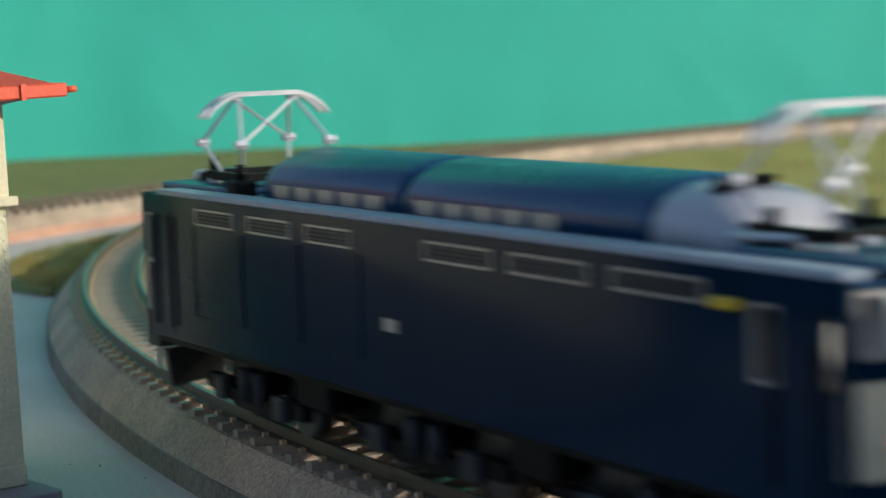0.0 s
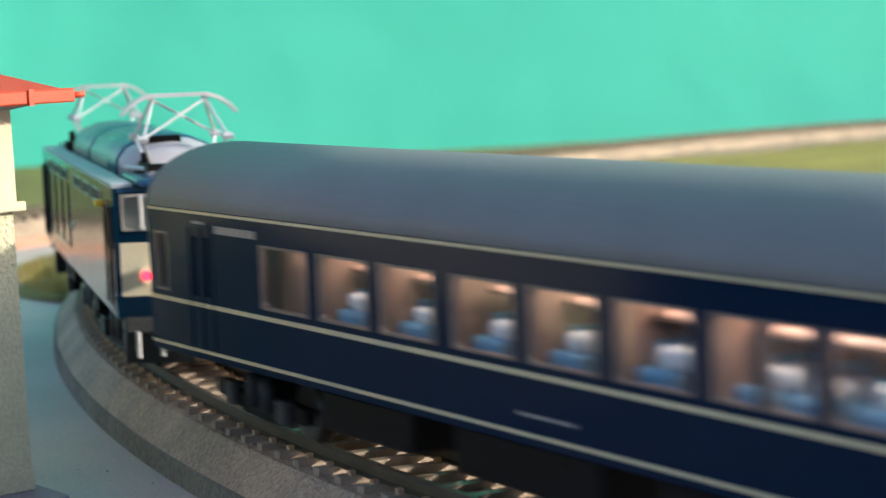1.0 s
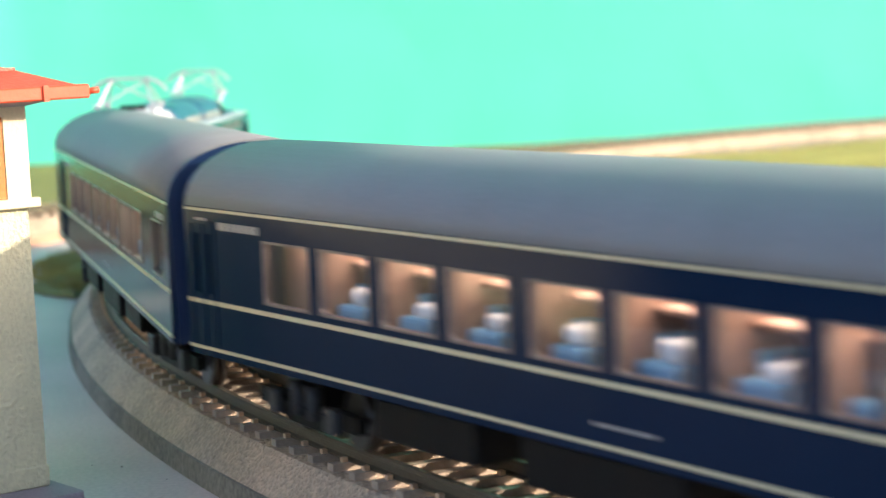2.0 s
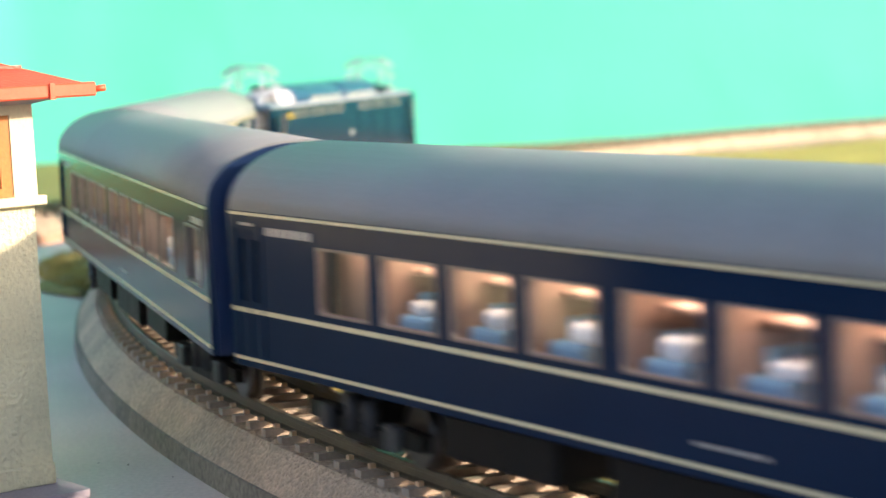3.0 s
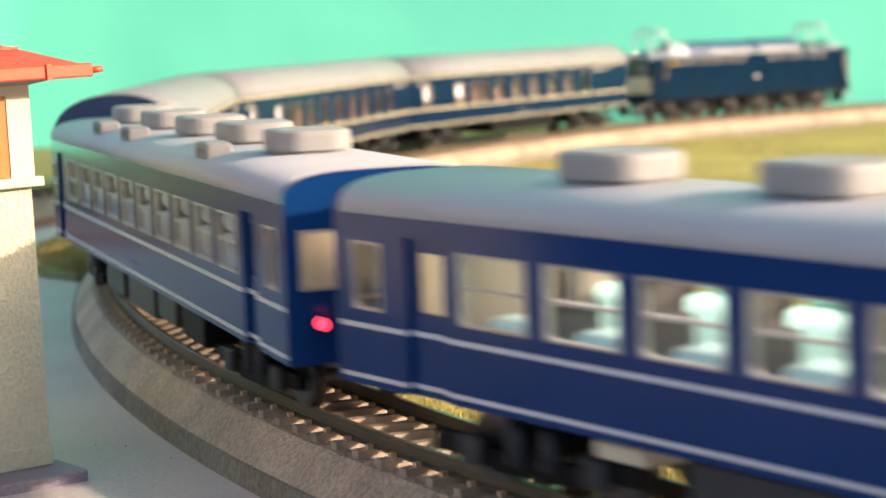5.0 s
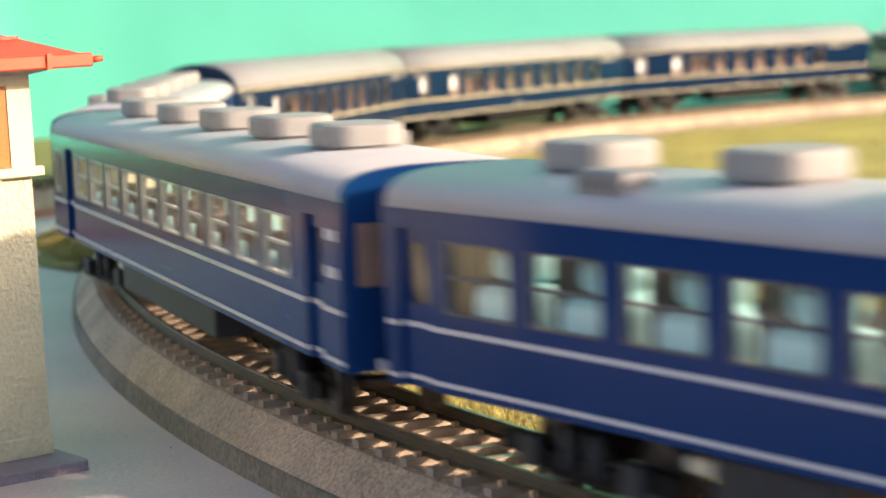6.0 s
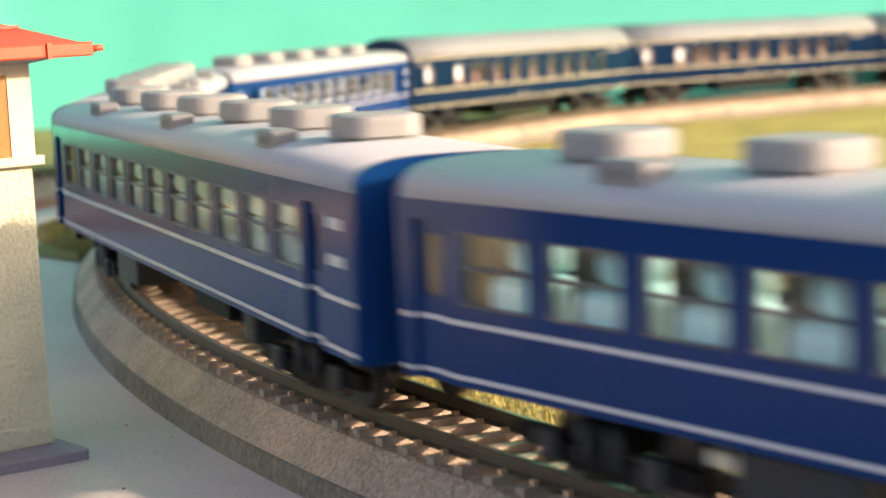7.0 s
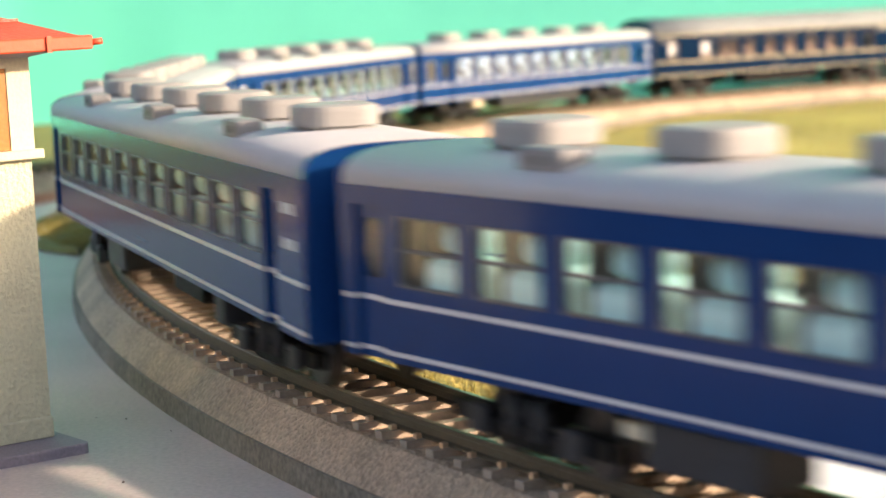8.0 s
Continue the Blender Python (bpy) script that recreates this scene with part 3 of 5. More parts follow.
def sleeping_car(sort="middle"):
    """sort: front (with a crew compartment), middle, or tail."""
    L, zb, zc, zt = 0.2508, 0.0125, 0.0403, 0.0516
    car = new("sleeping_car")
    wz0, wz1 = 0.0243, 0.0354
    wins = [(a, a + 0.0163) for a in (0.0340, 0.0541, 0.0742, 0.0943, 0.1160, 0.1361, 0.1562)] + [(0.1765, 0.1850), (0.1864, 0.1950), (0.1978, 0.2145), (0.2270, 0.2425)]
    wins = [(a - 0.0026, b - 0.0026) for a, b in wins[:-1]] + wins[-1:]
    crew = sort == "front"
    shift = 0.0165 if crew else 0.0
    if crew:
        wins = [(a - 0.0024, b - 0.0024) for a, b in [(0.0504, 0.0674), *wins[2:-1]]] + [wins[-1]]
    for sg in (-1, 1):
        w2 = wins if sg > 0 else [(a + 0.0035, b - 0.0035) if b - a > 0.01 else (a, b) for a, b in wins]
        doors = [(shift + 0.0035, shift + 0.0052), (shift + 0.0085, shift + 0.0102)] if sg > 0 else []
        if crew and sg > 0:
            doors.append((0.0032, 0.0088))
            window(car, sg, L / 2 - 0.0088, L / 2 - 0.0032, wz0, wz1, M_BROWNFRAME, 0.0008)
            # linen white here carries the sunlight that falls in this window
            part("crew_blind", one(L / 2 - 0.0090, L / 2 - 0.0030, HW - 0.0030, HW - 0.0025, wz0, wz1), M_LINEN, car, "blind behind the crew window, whitened to look sunlit")
        part("side_wall", side_wall(sg, L, zb, zc, w2 + doors, wz0, wz1), M_NAVY, car, "dark navy glossy side")
        for a, b in w2:
            window(car, sg, L / 2 - b, L / 2 - a, wz0, wz1, M_BROWNFRAME, 0.0011, fw=0.0003)
        # folding entrance door
        for u in ((shift + 0.0022, shift + 0.0118) if sg > 0 else (L - 0.0118, L - 0.0022),):
            bm = bmesh.new()
            y0, y1 = sorted((sg * HW, sg * (HW + 0.00022)))
            for k in range(3):
                x = L / 2 - u[0] - (u[1] - u[0]) * k / 2
                box(bm, x - 0.0003, x + 0.0003, y0, y1, 0.0142, 0.0375)
            box(bm, L / 2 - u[1], L / 2 - u[0], y0, y1, 0.0372, 0.0378)
            d = part("entrance_door", bm, M_NAVY, car, "navy folding entrance door with tall lights")
        for a, b in doors[:2]:
            g = part("pane", one(L / 2 - b, L / 2 - a, sg * HW - 0.0006, sg * HW - 0.0004, wz0, wz1), M_GLASS, d)
            g.visible_shadow = False
        letters(car, sg, shift + 0.004, shift + 0.009, 0.0374, 0.0383, L, 3, M_LETTER)
        letters(car, sg, shift + 0.0135, shift + 0.030, 0.0364, 0.0378, L, 7, M_LETTER)
        letters(car, sg, 0.128, 0.142, 0.0166, 0.0171, L, 6, M_LETTER)
        letters(car, sg, 0.234, 0.246, 0.0361, 0.0373, L, 4, M_LETTER)
    # ends follow the roof's arch
    for d in (-1, 1):
        bm = bmesh.new()
        zend = zt - 0.0004
        prof = [(-HW + 0.001, zb), *[(y * 0.99, z) for y, z in roof_profile(zc, zend, HW, 2.1)[::-1]], (HW - 0.001, zb)]
        x0, x1 = sorted((d * L / 2, d * (L / 2 - 0.0012)))
        loft(bm, [[(x, y, z) for y, z in prof] for x in (x0 - (0.0012 if d < 0 else 0), x1 + (0.0012 if d > 0 else 0))])
        e = part("end_wall", bm, M_NAVYEND, car, "dark navy arched car end")
        bm = bmesh.new()
        xe = d * (L / 2 + 0.0012)
        for y in (-0.0105, 0.0105):
            part("handrail", rod(bmesh.new(), (xe + d * 0.0008, y, 0.020), (xe + d * 0.0008, y, 0.036), 0.00035, 6), M_NAVY, e)
        box(bm, min(xe, xe + d * 0.0015), max(xe, xe + d * 0.0015), -0.014, -0.009, 0.0398, 0.0415, 0.0004, 1)
        box(bm, min(xe, xe + d * 0.0015), max(xe, xe + d * 0.0015), 0.009, 0.014, 0.0398, 0.0415, 0.0004, 1)
        part("jumper_socket", bm, M_NAVY, e)
        gangway(car, xe, d, 0.0135, 0.0385)
        coupler(car, d * L / 2, d)
    roof(car, L - 0.0006, zc, zt, HW, 2.1, M_ROOFDARK, label="smooth deep-arched grey roof")
    for z0, z1 in ((0.0396, 0.0401), (0.0223, 0.0231), (0.0137, 0.0143)):
        stripe(car, L, z0, z1, M_CREAMLINE)
    part("floor", one(-L / 2 + 0.002, L / 2 - 0.002, -HW + 0.0012, HW - 0.0012, 0.0122, 0.0136), M_FLOOR, car)
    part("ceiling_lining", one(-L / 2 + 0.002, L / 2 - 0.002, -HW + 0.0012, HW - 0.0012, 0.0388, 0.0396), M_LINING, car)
    part("corridor_wall", one(-L / 2 + 0.004, L / 2 - 0.033, -0.0060, -0.0052, 0.0137, 0.0380), M_WOOD, car, "brown wood-look corridor wall")
    for k, (a, b) in enumerate(wins[:-1]):
        x0, x1 = L / 2 - b - 0.0030, L / 2 - a + 0.0012
        if abs(b - a) > 0.01:
            part("partition", one(x0 - 0.0004, x0 + 0.0003, -0.005, HW - 0.0016, 0.0138, 0.0375), M_WOOD, car)
        if k == 0:
            part("berth_lamp", one(x1 - 0.0110, x1 - 0.0030, 0.0125, HW - 0.0025, 0.0352, 0.0358, 0.0002, 1), M_LAMP, car, "small warm glowing compartment lamp")
            part("vestibule_wall", one(x0 + 0.0004, x1 + 0.003, 0.0112, 0.0119, 0.0138, 0.0372), M_WOOD, car)
            continue
        berth = part("lower_berth", one(x1 - 0.0095, x1 - 0.0012, 0.001, HW - 0.0030, 0.0205, 0.0259, 0.0008, 2), M_BERTH, car, "blue berth")
        pw, ph = random.uniform(0.0042, 0.0062), random.uniform(0.0016, 0.0030)
        pil = part("pillow", one(-pw / 2, pw / 2, -0.0042, 0.0042, -0.0002, ph, min(pw, ph) * 0.4, 3), M_LINEN, berth, "white linen pillow")
        pil.matrix_basis = pose(x1 - random.uniform(0.0050, 0.0075), 0.0100, 0.0260, 0, 0, random.uniform(-25, 25))
        part("berth_back", one(x1 - 0.0026, x1 - 0.0010, 0.001, HW - 0.0070, 0.0261, 0.0290, 0.0006, 2), M_BERTH, berth, "blue berth back")
        part("upper_berth", one(x1 - 0.0150, x1 - 0.0012, 0.0005, HW - 0.0060, 0.0318, 0.0330, 0.0004, 1), M_WOOD, car)
        part("berth_lamp", one(x1 - 0.0110, x1 - 0.0030, 0.0040, HW - 0.0040, 0.0352, 0.0358, 0.0002, 1), M_LAMP, car, "small warm glowing compartment lamp")
    for a, b in wins[-2:]:
        part("blind", one(L / 2 - b + 0.0030, L / 2 - a - 0.0030, -HW + 0.0018, -HW + 0.0022, 0.0275, 0.0345), M_LINEN, car, "white window blind")
    part("washroom_wall", one(L / 2 - 0.2440, L / 2 - 0.2250, HW - 0.0068, HW - 0.0062, 0.0138, 0.0380), M_WOOD, car, "red-brown wall behind the blind")
    part("blind", one(L / 2 - 0.2424, L / 2 - 0.2271, HW - 0.0022, HW - 0.0018, 0.0241, 0.0298), M_CURTAIN, car, "white half-height window blind")
    hb = 0.0876
    for d in (-1, 1):
        bogie(car, d * hb, -d * curve_yaw(hb))
    underfloor(car, [(0.030, 0.060, 0.006, 0.0165, 0.0052, False), (-0.020, 0.018, 0.004, 0.0165, 0.0046, False), (-0.060, -0.032, 0.006, 0.0165, 0.0060, False), (-0.040, 0.030, -0.0165, -0.006, 0.0055, False)])
    return tagged(car, "dark navy model sleeping car with cream stripes and lit windows", "railway car", "cars of the train")


def cooler(parent, x, y, l, w, z0, z1, slots=True):
    bm = bmesh.new()
    out = corners(-l / 2, l / 2, -w / 2, w / 2, min(l, w) * (0.14 if slots else 0.33), 6)
    k = (l - 0.0022) / l
    secs = [[(px * 0.90, py * 0.90, z0 - 0.0016) for px, py in out], [(px * 0.90, py * 0.90, z0 + 0.0005) for px, py in out], [(px * 0.97, py * 0.97, z0 + 0.0003) for px, py in out], [(px, py, z0) for px, py in out], [(px, py, z1 - 0.0012) for px, py in out], [(px * 0.985, py * 0.985, z1 - 0.0004) for px, py in out], [(px * k, py * k, z1) for px, py in out]]
    loft(bm, secs, smooth=False)
    c = part("roof_cooler", bm, M_COOLERSHADED if slots else M_COOLER, parent, "grey rounded roof air-conditioner")
    c.matrix_basis = pose(x, y, 0)
    if slots:
        bm = bmesh.new()
        for j in range(5):
            x = -l * 0.32 + j * l * 0.145
            for y0, y1 in ((w / 2, w / 2 + 0.00008), (-w / 2 - 0.00008, -w / 2)):
                box(bm, x, x + l * 0.06, y0, y1, z0 + 0.0010, z1 - 0.0012)
        part("vent_slot", bm, M_SLOT, c)
    return c


def coach(cab=False, seat_mat=None):
    """A blue seated coach; with cab=True its rear end has a guard's cab with tail lamps."""
    L, zb, zc, zt = 0.2608, 0.0125, 0.0396, 0.0452
    car = new("passenger_coach")
    wz0, wz1 = 0.0246, 0.0352
    if cab:
        wins = [(L - 0.0330 - 0.0203 * i - 0.0160, L - 0.0330 - 0.0203 * i) for i in range(9, -1, -1)]
        doors = [(0.0110, 0.0195), (L - 0.0292, L - 0.0188)]
        extra = [(L - 0.0120, L - 0.0040)]
    else:
        wins = [(0.0158 + 0.0201 * i, 0.0158 + 0.0201 * i + 0.0156) for i in range(11)]
        doors = [(0.0030, 0.0110), (0.2345, 0.2432)]
        extra = []
    for sg in (-1, 1):
        part("side_wall", side_wall(sg, L, zb, zc, wins + extra, wz0, wz1, tall=doors), M_BLUE, car, "bright blue glossy side")
        for a, b in wins:
            window(car, sg, L / 2 - b, L / 2 - a, wz0, wz1, M_SILVER if cab else M_DIMFRAME, 0.0013, bar=0.52, fw=0.0003 if cab else 0.0002)
        for a, b in extra:
            window(car, sg, L / 2 - b, L / 2 - a, wz0 - 0.0, wz1, M_SILVER, 0.0012)
        for a, b in doors:
            # full-height door leaf set back in its opening, with a window and the stripes running over it
            y0, y1 = sorted((sg * (HW - 0.0010), sg * (HW - 0.0017)))
            bm = box(bmesh.new(), L / 2 - b - 0.0004, L / 2 - a + 0.0004, y0, y1, zb, wz0 + 0.0006)
            box(bm, L / 2 - b - 0.0004, L / 2 - a + 0.0004, y0, y1, wz1 - 0.0008, wz1 + 0.0018)
            box(bm, L / 2 - b - 0.0004, L / 2 - b + 0.0018, y0, y1, wz0 + 0.0006, wz1 - 0.0008)
            box(bm, L / 2 - a - 0.0018, L / 2 - a + 0.0004, y0, y1, wz0 + 0.0006, wz1 - 0.0008)
            bmesh.ops.remove_doubles(bm, verts=bm.verts, dist=1e-6)
            d = part("door", bm, M_BLUE, car, "recessed blue door with a tall window")
            g = part("pane", one(L / 2 - b + 0.0018, L / 2 - a - 0.0018, y0 + 0.0003, y1 - 0.0002, wz0 + 0.0006, wz1 - 0.0008), M_GLASS, d)
            g.visible_shadow = False
            ys = sorted((sg * (HW - 0.0010), sg * (HW - 0.00082)))
            for z0, z1 in ((0.0216, 0.0224), (0.0136, 0.0143)):
                part("stripe", one(L / 2 - b, L / 2 - a, *ys, z0, z1), M_STRIPE, d)
        u0, u1 = (0.0022, 0.0088) if cab else (0.2478, 0.2560)
        letters(car, sg, u0, u1, 0.0332, 0.0350, L, 2)
        letters(car, sg, u0, u1, 0.0272, 0.0290, L, 3)
        letters(car, sg, 0.118, 0.130, 0.0163, 0.0167, L, 6, M_GREYLET)
    ends = []
    for d in (-1, 1):
        bm = bmesh.new()
        x0, x1 = sorted((d * (L / 2 - 0.0001), d * (L / 2 + 0.0012)))
        if cab and d < 0:
            # cab end: two big windows each side of a middle door
            prof = roof_profile(zc, zt - 0.0004, HW, 3.2)
            for ya, yb in ((-HW, -0.0158), (-0.0062, 0.0062), (0.0158, HW)):
                box(bm, x0, x1, ya, yb, 0.0250, 0.0352)
            box(bm, x0, x1, -HW, HW, zb, 0.0250)
            box(bm, x0, x1, -HW, HW, 0.0352, zc)
            loft(bm, [[(x, y * 0.995, z) for y, z in prof] for x in (x0, x1)])
            bmesh.ops.remove_doubles(bm, verts=bm.verts, dist=1e-5)
            e = part("cab_end", bm, M_BLUE, car, "blue cab end with two windscreens")
            for ya, yb in ((-0.0158, -0.0062), (0.0062, 0.0158)):
                bm = bmesh.new()
                o, i = corners(ya, yb, 0.0250, 0.0352, 0.00005), corners(ya + 0.0006, yb - 0.0006, 0.0256, 0.0346, 0.0014)
                loft(bm, [[(x0 + 0.0002, y, z) for y, z in o], [(x0 - 0.0002, y, z) for y, z in o], [(x0 - 0.0002, y, z) for y, z in i], [(x0 + 0.0004, y, z) for y, z in i]], caps=False)
                f = part("windscreen", bm, M_SILVER, e)
                g = part("pane", one(x0 + 0.0004, x0 + 0.0006, ya, yb, 0.0250, 0.0352), M_GLASS, f)
                g.visible_shadow = False
            for y in (-0.0125, 0.0125):
                bm = bmesh.new()
                rod(bm, (x0 - 0.0012, y, 0.0195), (x0, y, 0.0195), 0.0017, 16)
                h = part("tail_lamp", bm, M_BLUE, e)
                bm = bmesh.new()
                rod(bm, (x0 - 0.0015, y, 0.0195), (x0 - 0.0012, y, 0.0195), 0.0011, 16)
                part("lens", bm, M_RED, h, "glowing red lens")
            ends.append(-1)
        else:
            prof = [(-HW + 0.0006, zb), *[(y * 0.995, z) for y, z in roof_profile(zc, zt - 0.0002, HW, 3.2)[::-1]], (HW - 0.0006, zb)]
            loft(bm, [[(x, y, z) for y, z in prof] for x in (x0, x1)])
            e = part("end_wall", bm, M_BLUE, car, "blue car end")
            xe = d * (L / 2 + 0.0012)
            bm = bmesh.new()
            for y in (-0.0115, 0.0115):
                rod(bm, (xe + d * 0.0007, y, 0.018), (xe + d * 0.0007, y, 0.037), 0.0003, 6)
            part("handrail", bm, M_BLUE, e)
            bm = bmesh.new()
            rod(bm, (xe + d * 0.0006, 0.0095, 0.0125), (xe + d * 0.0006, 0.0095, 0.0175), 0.0009, 8)
            box(bm, min(xe, xe + d * 0.002), max(xe, xe + d * 0.002), -0.013, -0.0095, 0.0128, 0.0145)
            part("jumper_box", bm, M_STRIPE, e, "pale jumper coupling")
        if cab and d > 0:
            gangway(car, d * (L / 2 + 0.0012), d, 0.0135, 0.0395, 0.0066, 6, M_BELLOWS)
            for y in (-0.0122, 0.0122):
                # opaque brown panel: the warm lit interior is put into its colour
                part("end_window", one(L / 2 + 0.0012, L / 2 + 0.0015, y - 0.0036, y + 0.0036, 0.0262, 0.0362, 0.0001, 1), M_WOOD, e, "end window, brown panel for its warm lit inside")
        else:
            gangway(car, d * (L / 2 + 0.0012), d, 0.0135, 0.0375, 0.0058)
        coupler(car, d * (L / 2 + 0.001), d)
    roof(car, L - 0.0006, zc, zt, HW, 3.2, M_ROOFPALE, label="pale grey roof with rounded shoulders")
    for z0, z1 in ((0.0216, 0.0224), (0.0136, 0.0143)):
        stripe(car, L, z0, z1, M_STRIPE, ends=[d for d in ends], gaps=doors)
    part("floor", one(-L / 2 + 0.002, L / 2 - 0.002, -HW + 0.0021, HW - 0.0021, 0.0122, 0.0136), M_FLOOR, car)
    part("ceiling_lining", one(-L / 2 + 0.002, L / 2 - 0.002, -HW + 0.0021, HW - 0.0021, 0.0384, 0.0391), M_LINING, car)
    part("ceiling_lamp", one(-L / 2 + 0.02, L / 2 - 0.02, -0.0035, 0.0035, 0.0378, 0.0383), M_LAMP2, car, "glowing ceiling strip lamp")
    for u in ((0.0205, 0.2300) if cab else (0.0125, 0.2335)):
        for ya, yb in ((-HW + 0.0022, -0.0045), (0.0045, HW - 0.0022)):
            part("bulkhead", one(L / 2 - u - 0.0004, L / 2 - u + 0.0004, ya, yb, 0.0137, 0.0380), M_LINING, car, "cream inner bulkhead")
    for a, b in wins:
        xm = L / 2 - (a + b) / 2
        for sg in (-1, 1):
            yw, yn = sorted((sg * (HW - 0.0028), sg * 0.0050))
            seat = part("seat", one(xm - 0.0064, xm + 0.0060, yw, yn, 0.0142, 0.0289 if sg > 0 else 0.0258, 0.0020, 3), seat_mat or M_SEAT, car, "pale padded seat")
            if sg > 0:
                part("headrest", one(xm - 0.0044, xm + 0.0034, 0.0058, HW - 0.0044, 0.0294, 0.0343, 0.0020, 3), seat_mat or M_SEAT, seat)
            yw, yn = sorted((sg * (HW - 0.0036), sg * 0.0040))
            part("seat_shell", one(xm + 0.0062, xm + 0.0074, yw, yn, 0.0142, 0.0346 if sg > 0 else 0.0285, 0.0004, 1), M_SHELL, seat, "dark seat shell")
            part("window_ledge", one(xm - 0.0078, xm + 0.0078, *sorted((sg * (HW - 0.0014), sg * (HW - 0.0024))), 0.0234, 0.0244), M_LINING, car)
    if cab:
        part("cab_wall", one(L / 2 - 0.2468, L / 2 - 0.2464, -HW + 0.0022, HW - 0.0022, 0.0137, 0.0380), M_CREAM, car, "cream wall behind the guard's cab")
        part("cab_lamp", one(L / 2 - 0.2525, L / 2 - 0.2490, -0.0085, 0.0085, 0.0379, 0.0383), M_LAMP, car, "warm glowing cab lamp")
    us = [0.0455 + 0.0417 * i for i in range(5)] if cab else [0.0296 + 0.0381 * i for i in range(6)]
    for u in us:
        cooler(car, L / 2 - u, 0, 0.0168 if cab else 0.0148, 0.0150, 0.0458, 0.0497, False)
    for u in ((0.0660, 0.1060, 0.1900) if cab else (0.0485, 0.1265, 0.2040)):
        cooler(car, L / 2 - u, 0.0132, 0.0104, 0.0054, 0.0434, 0.0469)
    hb = 0.0878
    for d in (-1, 1):
        bogie(car, d * hb, -d * curve_yaw(hb))
    if cab:
        underfloor(car, [(0.032, 0.056, 0.006, 0.0165, 0.0050, True), (-0.006, 0.026, 0.005, 0.0165, 0.0046, True), (-0.030, -0.010, 0.006, 0.0165, 0.0058, True), (-0.058, -0.036, 0.006, 0.0165, 0.0052, False), (-0.050, 0.040, -0.0165, -0.008, 0.0055, True)])
        # added pale block: the bright sunlit gap behind the bogie, as a solid
        part("battery_box", one(-0.0735, -0.0625, -0.0130, -0.0050, 0.0080, 0.0106, 0.0004, 1), M_CREAM, car, "pale block standing in for the sunlit gap under the coach")
    else:
        # same stand-in for sunlight seen under the floor, behind the front bogie
        part("battery_box", one(0.0590, 0.0690, 0.0050, 0.0130, 0.0076, 0.0100, 0.0004, 1), M_CREAM, car, "pale block standing in for the sunlit gap under the coach")
        underfloor(car, [(0.038, 0.060, 0.006, 0.0165, 0.0052, True), (-0.022, -0.052, 0.006, 0.0165, 0.0062, True)][:1] + [(-0.040, -0.012, 0.002, 0.0150, 0.0072, False), (-0.062, -0.054, 0.006, 0.0160, 0.0058, True)])
    return tagged(car, "blue model guard coach with pale stripes and red tail lamps" if cab else "blue model seated coach with pale stripes and clear windows", "railway car", "cars of the train")


LIFT = 0.0014                                # the locomotive body rides this much above its bogies' datum


